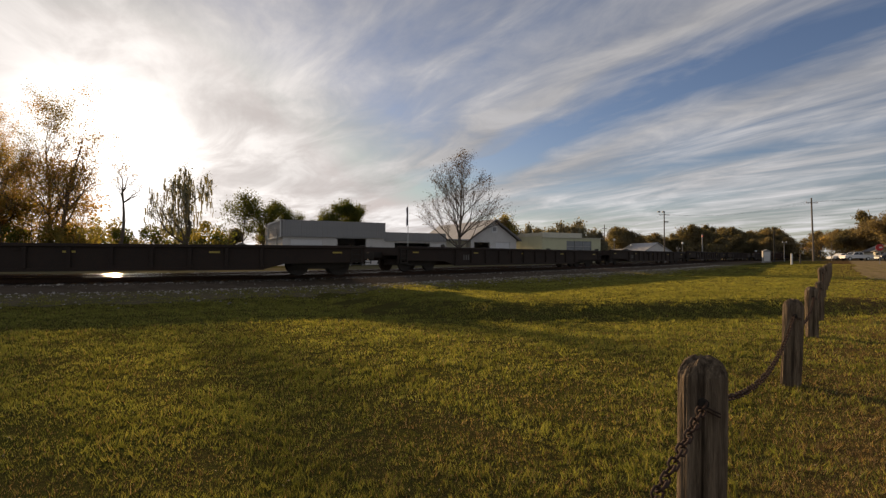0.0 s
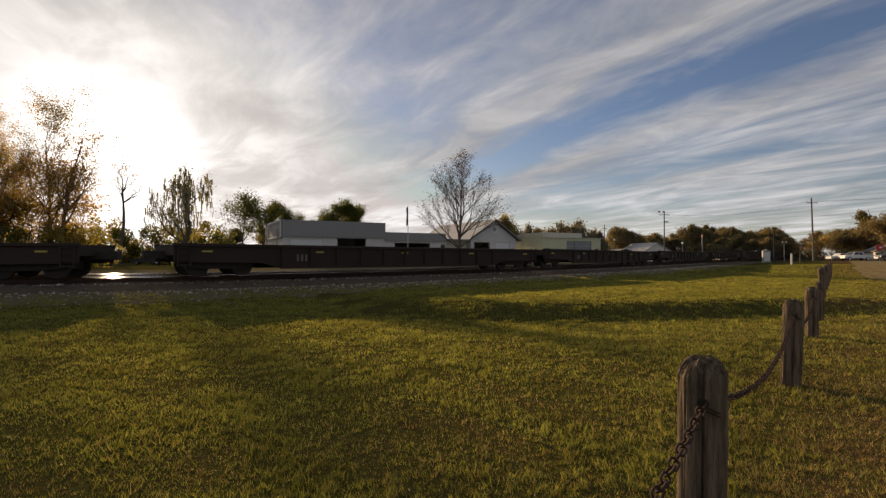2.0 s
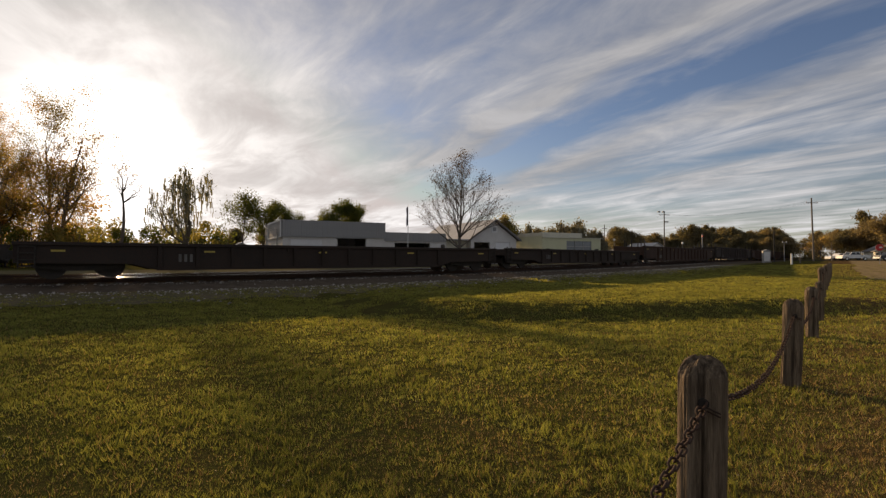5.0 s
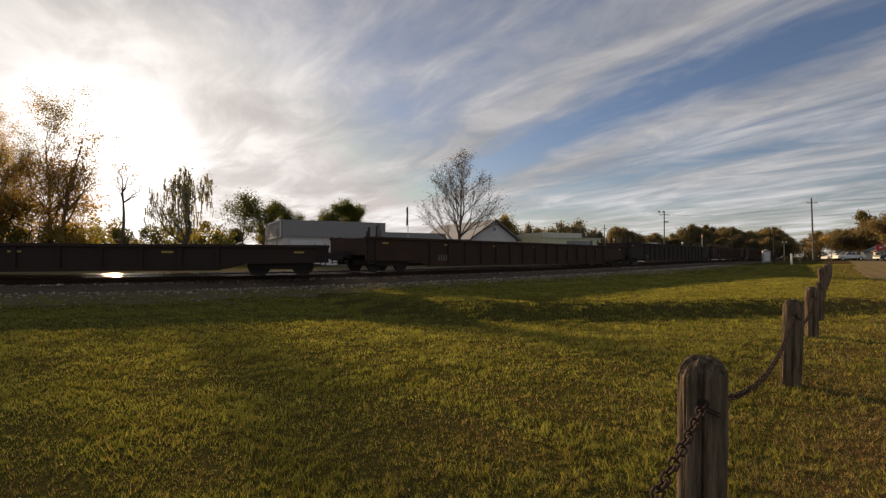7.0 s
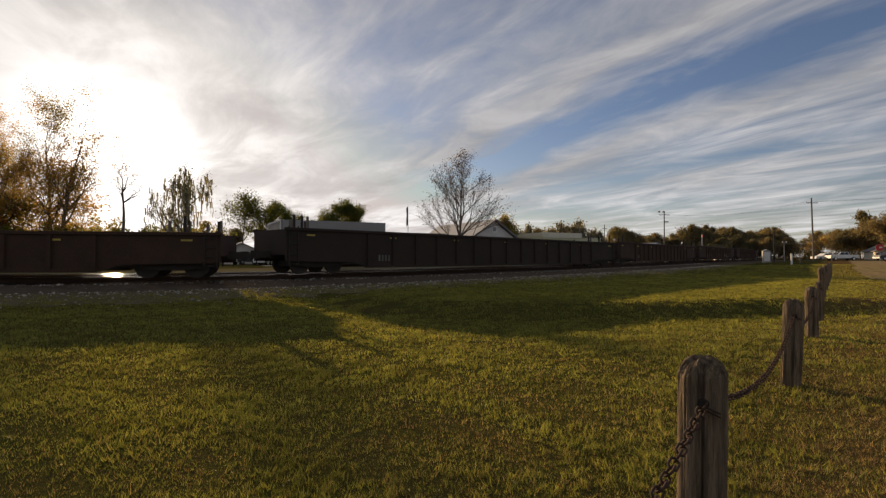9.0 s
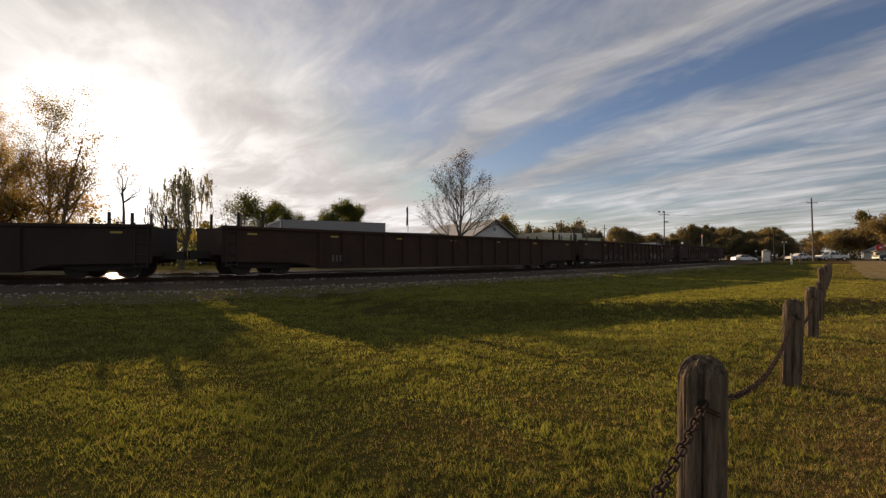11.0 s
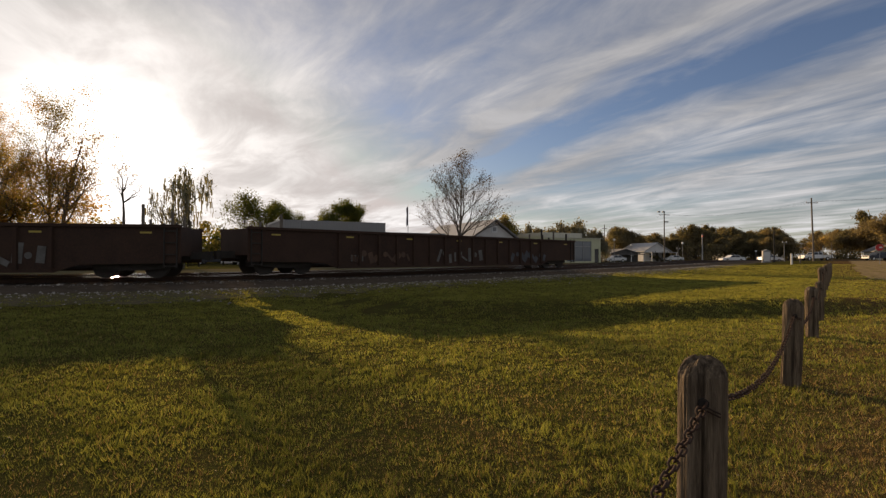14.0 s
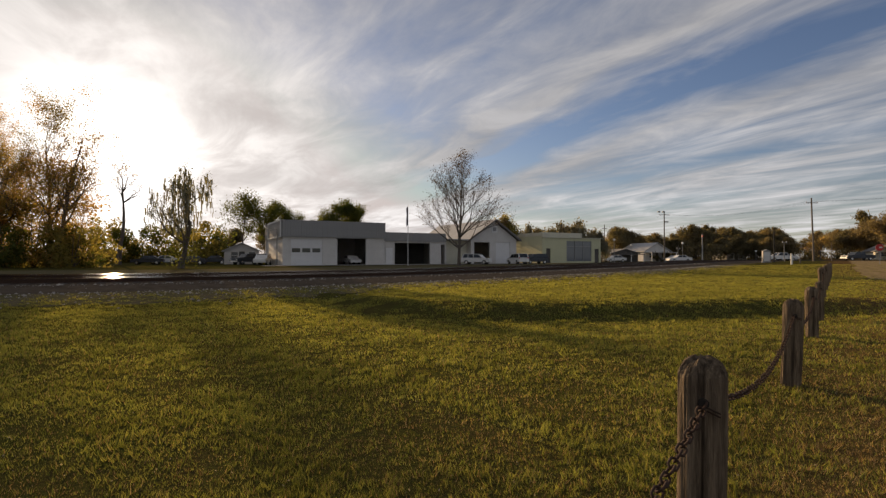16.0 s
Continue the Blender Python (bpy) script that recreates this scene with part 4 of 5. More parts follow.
def van(m, paint, label, kind="suv"):
    """Tall estate body, front towards -x."""
    v = thing(kind, m, label, "car")
    car_shell(v, ((-2.3, 0.35), (-2.36, 0.7), (-2.2, 0.92), (-1.3, 1.05), (-0.6, 1.68), (1.9, 1.74), (2.28, 1.05), (2.3, 0.4)), 0.92,
              (((-1.05, 1.08), (-0.55, 1.6), (0.2, 1.63), (0.2, 1.08)), ((0.3, 1.08), (0.3, 1.63), (1.1, 1.65), (1.1, 1.08)), ((1.2, 1.08), (1.2, 1.65), (1.78, 1.65), (2.05, 1.08))), paint)
    bm = B()
    prism(bm, ((2.02, 1.68), (2.29, 1.1), (2.31, 1.12), (2.06, 1.7)), -0.68, 0.68)
    part("rear_window", bm, M_GLASS, v, "dark rear window")
    bm = B()
    prism(bm, ((-1.25, 1.07), (-0.64, 1.65), (-0.61, 1.66), (-1.2, 1.07)), -0.7, 0.7)
    part("windscreen", bm, M_GLASS, v)
    part("bumper", bx(2.33, 0, 0.38, 0.1, 1.76, 0.22), paint, v)
    part("bumper", bx(-2.36, 0, 0.36, 0.1, 1.7, 0.22), paint, v)
    part("number_plate", bx(2.375, 0, 0.85, 0.02, 0.34, 0.17), M_TRIM, v)
    lamps(v, -2.3, 0.9, 0.66, "headlight", M_LAMP)
    lamps(v, 2.28, 0.95, 0.95, "tail_light", M_RED)
    wheel_set(v, ((-1.5, -0.83), (-1.5, 0.83), (1.45, -0.83), (1.45, 0.83)), 0.35)
    return v


def sedan(m, paint, label):
    v = thing("sedan", m, label, "car")
    car_shell(v, ((-2.25, 0.35), (-2.3, 0.62), (-2.1, 0.8), (-1.0, 0.95), (-0.35, 1.4), (0.85, 1.42), (1.5, 1.0), (2.2, 0.92), (2.26, 0.4)), 0.88,
              (((-0.75, 0.98), (-0.3, 1.35), (0.25, 1.37), (0.25, 0.98)), ((0.33, 0.98), (0.33, 1.37), (0.8, 1.36), (1.3, 0.99))), paint, waist=0.9)
    bm = B()
    prism(bm, ((-0.96, 0.97), (-0.39, 1.37), (-0.36, 1.38), (-0.9, 0.97)), -0.66, 0.66)
    part("windscreen", bm, M_GLASS, v)
    part("bumper", bx(-2.3, 0, 0.34, 0.1, 1.66, 0.2), paint, v)
    lamps(v, -2.24, 0.88, 0.6, "headlight", M_LAMP)
    lamps(v, 2.2, 0.88, 0.66, "tail_light", M_RED)
    wheel_set(v, ((-1.4, -0.79), (-1.4, 0.79), (1.35, -0.79), (1.35, 0.79)), 0.32)
    return v


def parked():
    def at(px, yy, turn, z=None):
        u = (px - 784) / 902
        return pose(u * yy, yy, ground_z(u * yy, yy) + 0.02 if z is None else z, 0, 0, turn)
    van(at(916, 85, -72), M_WHITEP, "white sport utility car parked before the hall")
    van(at(946, 87, 25), M_DARKP, "dark sport utility car parked beside the hall")
    van(at(843, 82, 160), M_WHITEP, "silver-white minivan parked before an open bay", "minivan")
    sedan(at(622, 81.5, 118, 0.44), M_WHITEP, "white car standing in the open workshop bay")
    van(at(465, 78, 98), M_WHITEP, "white car parked beside the workshop")
    pickup(at(440, 80.5, 60), M_DARKP, "dark pickup parked before the small cottage")
    sedan(at(1088, 108, 10), M_WHITEP, "white car parked beside the yellow shop")
    sedan(at(1192, 126, 10), M_WHITEP, "white car parked before the white cottage")
    for px, yy, p in ((338, 80, M_DARKP), (290, 82, M_WHITEP), (262, 80, M_DARKP), (378, 84, M_DARKP)):
        sedan(at(px, yy, 20), p, "car parked below the mossy oak" if p is M_DARKP else "white car parked below the mossy oak")


# ---- poles, wires, signs ----
def pole(px, yy, tall, r=0.14, arms=(), label="weathered wooden utility pole with crossarm", name="utility_pole", material=None, lean=0.0):
    u = (px - 784) / 902
    x, y = u * yy, yy
    z = ground_z(x, y)
    p = thing(name, pose(x, y, z), label, "pole")
    bm = B()
    rod(bm, (lean * tall, 0, tall), (0, 0, -0.4), r * 0.7, r, n=10)
    part("shaft", bm, material or M_POLE, p)
    for h, w in arms:
        part("crossarm", bx(lean * h, -0.1, h, w, 0.1, 0.12), material or M_POLE, p)
        for s in (-1, 1):
            bm = B()
            rod(bm, (lean * h + s * (w / 2 - 0.1), -0.1, h + 0.12), (lean * h + s * (w / 2 - 0.1), -0.1, h + 0.34), 0.05, 0.035, 8)
            part("insulator", bm, M_LAMP, p)
    return p, Vector((x + lean * tall, y, z + tall))


def wire(a, b, sag, r=0.007):
    w = B()
    a, b = Vector(a), Vector(b)
    q = a
    for i in range(1, 15):
        u = i / 14
        p = a.lerp(b, u)
        p.z -= sag * 4 * u * (1 - u)
        rod(w, q, p, r, n=4)
        q = p
    tagged(part("overhead_wire", w, M_TYRE), "thin dark overhead wire between utility poles", "wire", "overhead wires")


def poles():
    p1, a = pole(1440, 95, 11.8, 0.17, ((10.8, 2.2),), lean=-0.025)
    p2, b = pole(1176, 112, 11.0, 0.15, ((10.3, 2.4),))
    bm = B()
    box(bm, 0.5, -0.1, 8.7, 0.7, 0.2, 0.25)
    part("street_light", bm, M_METAL, p2)
    part("floodlight", bx(-1.2, -0.1, 10.9, 0.5, 0.3, 0.3), M_METAL, p2)
    part("floodlight", bx(-0.2, -0.1, 10.9, 0.5, 0.3, 0.3), M_METAL, p2)
    p3, c = pole(1070, 118, 8.6, 0.12, ((7.6, 1.2),))
    p4, d = pole(1243, 118, 6.4, 0.16, (), "pale wooden pole beside the railway", material=M_CONC)
    part("signal_head", bx(0, -0.15, 5.7, 0.3, 0.25, 0.42), M_RED, p4)
    pole(1370, 78, 5.3, 0.09, (), "black steel signal mast beside the crossing", "signal_mast", M_TYRE)
    pole(1472, 100, 3.6, 0.08, (), "thin wooden pole beside the drive", "utility_pole")
    pole(1388, 95, 3.4, 0.07, ((3.4, 0.9),), "crossing signal mast with lamps", "crossing_signal", M_METAL)
    pole(1200, 118, 3.6, 0.07, ((2.9, 0.9),), "crossing signal mast with lamps", "crossing_signal", M_METAL)
    pole(1087, 100, 4.6, 0.07, (), "thin grey lamp post", "lamp_post", M_METAL)
    pole(1416, 70, 1.2, 0.09, (), "short wooden stake in the grass", "stake", M_POLE)
    for px, yy, h in ((1087, 100, 4.5), (1117, 118, 3.8), (1208, 118, 4.3), (1338, 135, 2.6)):
        u = (px - 784) / 902
        t = thing("globe_lamp", pose(u * yy, yy, ground_z(u * yy, yy)), "white lamp globe on a thin post", "lamp")
        bm = B()
        bmesh.ops.create_icosphere(bm, subdivisions=2, radius=0.26, matrix=pose(0, 0, h))
        part("globe", bm, M_LAMP, t)
        bm = B()
        rod(bm, (0, 0, -0.3), (0, 0, h - 0.2), 0.05, n=8)
        part("post", bm, M_METAL, t)
    far = Vector((95, 62, 13))
    for dx in (-1, 0, 1):
        wire(a + Vector((dx, 0, -0.7)), far + Vector((dx, 0, 0)), 0.8)
        wire(a + Vector((dx, 0, -0.7)), b + Vector((dx, 0, -0.5)), 1.2)
    wire(b + Vector((0, 0, -0.5)), c + Vector((0, 0, -0.9)), 0.6)
    wire(c + Vector((0, 0, -0.9)), Vector((-30, 122, 8)), 0.9)
    wire(a + Vector((0, 0, -3.2)), far + Vector((0, 0, -3.5)), 1.2)
    # flagpole
    u = (722 - 784) / 902
    f = thing("flagpole", pose(u * 74, 74, ground_z(u * 74, 74)) @ Matrix.Scale(1.26, 4), "slim pale flagpole with limp dark flag", "flagpole")
    bm = B()
    rod(bm, (0, 0, -0.2), (0, 0, 7.0), 0.05, 0.03, 8)
    part("shaft", bm, M_TRIM, f)
    V, F = [], []
    for j in range(9):
        for i in range(6):
            V.append((-0.02 - 0.034 * i + 0.02 * math.sin(j + i), 0.05 * math.sin(i * 2.1 + j * 0.4), 6.85 - j * 0.27 - 0.05 * i))
    for j in range(8):
        for i in range(5):
            F.append((j * 6 + i, j * 6 + i + 1, j * 6 + i + 7, j * 6 + i + 6))
    o = raw("flag", V, F, mat("dark_flag_cloth", (0.12, 0.05, 0.06), (0.05, 0.06, 0.12), 0.9, scale=3, fine=30, bump=0.1), f, "limp dark flag")
    # crossing cabinet
    u = (1356 - 784) / 902
    cab = thing("signal_cabinet", pose(u * 80, 80, ground_z(u * 80, 80), 0, 0, -20) @ Matrix.Scale(0.85, 4), "pale metal railway signal cabinet on a concrete base", "cabinet")
    bm = B()
    box(bm, 0, 0, 0.15, 1.2, 1.1, 2.0)
    bevel(bm, 0.04, 2)
    part("housing", bm, M_CONC, cab)
    bm = B()
    prism(bm, ((-0.7, 2.15), (0.7, 2.15), (0, 2.4)), -0.65, 0.65)
    part("roof", bm, M_METAL, cab)
    part("door", bx(0, -0.57, 0.25, 0.9, 0.04, 1.7), M_TRIM, cab)
    part("base", bx(0, 0, -0.1, 1.4, 1.3, 0.25), M_CONC, cab)
    # white marker
    u = (1401 - 784) / 902
    mk = thing("marker_post", pose(u * 62, 62, ground_z(u * 62, 62)), "white painted marker post in the grass", "post")
    bm = B()
    box(bm, 0, 0, -0.2, 0.2, 0.12, 1.55)
    bevel(bm, 0.03, 2)
    part("board", bm, M_TRIM, mk)
    # stop sign
    u = (1557 - 784) / 902
    st = thing("stop_sign", pose(u * 60, 60, ground_z(u * 60, 60), 0, 0, -38), "red octagonal road sign on a steel post", "sign")
    bm = B()
    bmesh.ops.create_cone(bm, cap_ends=True, segments=8, radius1=0.42, radius2=0.42, depth=0.02, matrix=pose(0, 0, 2.0, 90, 0, 22.5) @ pose(0, 0, 0, 0, 0, 22.5))
    part("face", bm, M_RED, st)
    part("lettering_bar", bx(0, -0.02, 1.93, 0.5, 0.015, 0.16), M_TRIM, st, "white lettering band")
    part("post", bx(0, 0.03, -0.3, 0.06, 0.04, 2.7), M_METAL, st)


# ---- roads and verges ----
def patch(name, label, pts, material, lift=0.012, category="road"):
    """A paved sheet over the ground between two edges given point by point."""
    V, F = [], []
    n = 8
    for k, ((ax, ay), (cx, cy)) in enumerate(pts):
        for i in range(n + 1):
            f = i / n
            x, y = ax + (cx - ax) * f, ay + (cy - ay) * f
            V.append((x, y, ground_z(x, y) + lift))
        if k:
            for i in range(n):
                a = (k - 1) * (n + 1) + i
                F.append((a, a + 1, a + n + 2, a + n + 1))
    o = raw(name, V, F, material)
    o.data.shade_smooth()
    return tagged(o, label, category, kind="structure")


def along(s0, s1, step, q0, q1, jag=0.0, seed=1):
    rng = random.Random(seed)
    out = []
    s = s0
    j0 = j1 = 0.0
    while s <= s1:
        x, y, h, z = on_line(s)
        j0 = j0 * 0.7 + rng.uniform(-jag, jag)
        a = (x - (q0 + j0) * math.sin(h), y + (q0 + j0) * math.cos(h))
        b = (x - q1 * math.sin(h), y + q1 * math.cos(h))
        out.append((a, b))
        s += step
    return out


def paving():
    patch("gravel_verge", "stony grey verge with thin weeds beside the track", along(-60, 110, 0.5, -5.6, -3.3, 0.5), M_VERGE, 0.012, "gravel")
    patch("road_street", "worn grey asphalt street behind the track", along(-60, 90, 1.5, 10.5, 18.5), M_ASPHALT, 0.03)
    patch("forecourt", "pale concrete forecourt before the workshop", [((-22.98 + 0.883 * a + 2.0, 73 + 0.469 * a - 3.7), (-22.98 + 0.883 * a, 73 + 0.469 * a)) for a in np.arange(-3, 43, 1.5)], M_CONC, 0.045, "pavement")
    patch("cross_road", "worn asphalt cross road with truck traffic", [((30 + 3 * k, 99.0 + 0.12 * k), (30 + 3 * k, 106.5 + 0.12 * k)) for k in range(60)], M_ASPHALT, 0.05)
    patch("dirt_lot", "bare brown dirt and thin grass round the buildings", along(-60, 100, 1.5, 18.3, 34.0), M_VERGE, 0.02, "dirt")
    patch("dirt_strip", "bare brown strip between track and street", along(-60, 100, 1.5, 6.8, 10.7), M_VERGE, 0.015, "dirt")
    drive = []
    rng = random.Random(12)
    for k in range(166):
        y = 23.0 + 0.5 * k
        x = 0.785 * y + 1.2 + max(0.0, 40 - y) * 0.14 + rng.uniform(-0.06, 0.06) + 0.25 * math.sin(k * 0.21) + 0.12 * math.sin(k * 0.53)
        drive.append(((x, y), (x + 4.4 - max(0.0, 40 - y) * 0.1, y - 2.6)))
    patch("gravel_drive", "sandy brown gravel drive with thin weeds beside the fence", drive, M_GRAVEL, 0.012, "drive")


M_VERGE = mat("stony_verge", (0.15, 0.12, 0.08), (0.10, 0.095, 0.04), 0.95, scale=0.9, fine=9, bump=1.0, c3=(0.08, 0.065, 0.045), spec=0.0)


def stones():
    """Loose pale stones and weed clumps strewn over the verge."""
    rng = random.Random(3)
    V, F = [], []
    for _ in range(15000):
        s = rng.uniform(-8, 70)
        x, y, h, z = on_line(s)
        q = -1.5 - abs(rng.gauss(0, 1.9)) if rng.random() < 0.75 else rng.uniform(1.4, 3.4)
        x, y = x - q * math.sin(h), y + q * math.cos(h)
        r = rng.uniform(0.02, 0.055) * (1.8 if rng.random() < 0.06 else 1)
        g = max(ground_z(x, y), z - 0.22 - max(0, abs(q) - 1.9) * 0.2) + r * 0.2
        k = len(V)
        a = rng.uniform(0, 1.5)
        for i in range(4):
            V.append((x + r * math.cos(a + i * 1.57) * rng.uniform(0.7, 1.2), y + r * math.sin(a + i * 1.57) * rng.uniform(0.7, 1.2), g))
        V.append((x, y, g + r * rng.uniform(0.5, 0.9)))
        for i in range(4):
            F.append((k + i, k + (i + 1) % 4, k + 4))
    tagged(raw("loose_stones", V, F, M_STONE), "pale loose stones strewn along the track verge", "stones", kind="stuff")


M_STONE = mat("pale_stones", (0.42, 0.38, 0.33), (0.2, 0.17, 0.14), 0.95, scale=2, fine=30, bump=0.4, per=True)


def lawn():
    """Mown blades, dense near the fence and wider spaced towards the track."""
    rng = np.random.default_rng(4)
    gx, gy = np.arange(-66, 67, 1.0), np.arange(-8, 66, 0.5)
    hq = np.array([[(ground_z(x, y), offset(x, y)[0]) for x in gx] for y in gy])

    def over(x, y, k):
        i, j = np.clip(((x + 66)).astype(int), 0, len(gx) - 2), np.clip(((y + 8) * 2).astype(int), 0, len(gy) - 2)
        fx, fy = x + 66 - i, (y + 8) * 2 - j
        g = hq[:, :, k]
        return (g[j, i] * (1 - fx) + g[j, i + 1] * fx) * (1 - fy) + (g[j + 1, i] * (1 - fx) + g[j + 1, i + 1] * fx) * fy

    for name, n, material, hs, ws, label in (("grass", 620000, L_GRASS, 0.034, 0.0026, "short mown green grass blades"), ("straw_grass", 340000, L_STRAW, 0.034, 0.0022, "dry straw-coloured grass blades"), ("lawn_grass", 560000, L_LAWN, 0.034, 0.0024, "fine mown grass blades of the far lawn")):
        near = 11.0 if name == "lawn_grass" else 1.7
        d = near * np.exp(rng.random(n) * math.log(62 / near))
        x, y = (rng.random(n) * 2 - 1) * 0.95 * d, d.copy()
        m = 0 if name == "lawn_grass" else n // 9
        a, r = rng.random(m) * 6.283, 6.0 * rng.random(m) ** 0.5
        x, y, d = np.concatenate((x, r * np.cos(a))), np.concatenate((y, r * np.sin(a))), np.concatenate((d, np.full(m, 2.6)))
        n += m
        side = 0.8 * x - 0.6 * y
        patchy = np.sin(x * 1.7 + 1.3 * np.sin(y * 1.1)) * np.sin(y * 1.9 + 1.1 * np.sin(x * 0.9)) + 0.5 * np.sin(x * 5.1 + y * 3.7)
        if name == "grass":
            keep = (rng.random(n) < np.clip(0.72 - 0.3 * side, 0.18, 1.0)) & (rng.random(n) < np.clip(0.2 + 0.085 * d, 0, 0.95) + 0.26 * patchy)
        elif name == "lawn_grass":
            keep = rng.random(n) < np.clip((d - 10) * 0.12, 0, 0.95) * np.clip(0.85 - 0.15 * side, 0.4, 1.0)
        else:
            keep = rng.random(n) < np.clip(0.6 - 0.02 * d, 0.25, 0.8) * np.clip(1.05 + 0.25 * side - 0.5 * patchy, 0.3, 1.8)
        if name != "lawn_grass":
            keep &= rng.random(n) < np.clip(1.6 - 0.06 * d, 0.45, 1.0)
        keep &= (over(x, y, 1) < -3.8 - 1.6 * rng.random(n)) & (side < 5.0 + 0.25 * d)
        keep &= ~((x - 0.785 * y > 1.4 + np.maximum(0, 40 - y) * 0.14) & (y > 22) & (rng.random(n) < 0.72))
        x, y, d, patchy = x[keep], y[keep], d[keep], patchy[keep]
        m = len(x)
        z = over(x, y, 0) - 0.004
        cell = 0.055 * 2.0 ** np.floor(np.log2(np.maximum(1.0, d / 3.0)))
        clump = np.modf(np.abs(np.sin(np.floor(x / cell) * 12.9898 + np.floor(y / cell) * 78.233) * 43758.5))[0]
        h = hs * np.clip(0.78 + 0.04 * d, 0.8, 1.1) * (0.45 + 0.9 * rng.random(m)) * (0.45 + 1.5 * clump ** 2) * (1 + 0.25 * np.clip(patchy, -1, 1))
        w = ws * (0.7 + 0.6 * rng.random(m)) * np.maximum(1.0, d / 2.6) ** 0.86
        a, b = rng.random(m) * 6.283, clump * 37.0 + rng.normal(0, 0.9, m)
        tilt = h * (0.15 + 0.75 * rng.random(m))
        V = np.empty((m, 3, 3))
        V[:, 0] = np.stack((x - w * np.cos(a), y - w * np.sin(a), z), 1)
        V[:, 1] = np.stack((x + w * np.cos(a), y + w * np.sin(a), z), 1)
        V[:, 2] = np.stack((x + tilt * np.cos(b), y + tilt * np.sin(b), z + h), 1)
        me = bpy.data.meshes.new(name)
        me.vertices.add(m * 3)
        me.vertices.foreach_set("co", V.reshape(-1))
        me.loops.add(m * 3)
        me.loops.foreach_set("vertex_index", np.arange(m * 3, dtype=np.int32))
        me.polygons.add(m)
        me.polygons.foreach_set("loop_start", np.arange(0, m * 3, 3, dtype=np.int32))
        me.update(calc_edges=True)
        me.materials.append(material)
        tagged(new(name, me), label, "grass", kind="stuff")
    r = random.Random(9)
    V, F = [], []
    for _ in range(900):
        d = 1.9 * math.exp(r.random() * 2.2)
        leaf_card(V, F, Vector((r.uniform(-0.9, 0.9) * d, d, r.uniform(0.012, 0.045))), r.uniform(0.008, 0.022), r)
    tagged(raw("fallen_leaves", V, F, L_FALLEN), "pale dry leaves fallen on the lawn", "leaves", kind="stuff")


L_FALLEN = leaf_mat("fallen_leaf", (0.46, 0.38, 0.25), (0.11, 0.065, 0.032), 0.2)

garage()
houses()
parked()
poles()
paving()
stones()
lawn()


# ---- the freight train ----
def truck_wheels(parent, u, bogie):
    for dx in (-0.88, 0.88):
        bm = B()
        for s in (-1, 1):
            rod(bm, (u + dx, s * 0.70, 0.46), (u + dx, s * 0.83, 0.46), 0.46, n=20)
        rod(bm, (u + dx, -0.8, 0.46), (u + dx, 0.8, 0.46), 0.085, n=8)
        part("wheelset", bm, M_UNDER, bogie)


def bogie(parent, u):
    bm = B()
    for s in (-1, 1):
        prism(bm, ((u - 1.25, 0.40), (u - 1.1, 0.62), (u - 0.45, 0.78), (u + 0.45, 0.78), (u + 1.1, 0.62), (u + 1.25, 0.40), (u + 0.5, 0.30), (u - 0.5, 0.30)), s * 1.0 - 0.08, s * 1.0 + 0.08)
    box(bm, u, 0, 0.42, 0.5, 2.0, 0.4)
    box(bm, u, 0, 0.35, 2.3, 1.2, 0.3)
    b = part("bogie", bm, M_UNDER, parent)
    truck_wheels(parent, u, b)


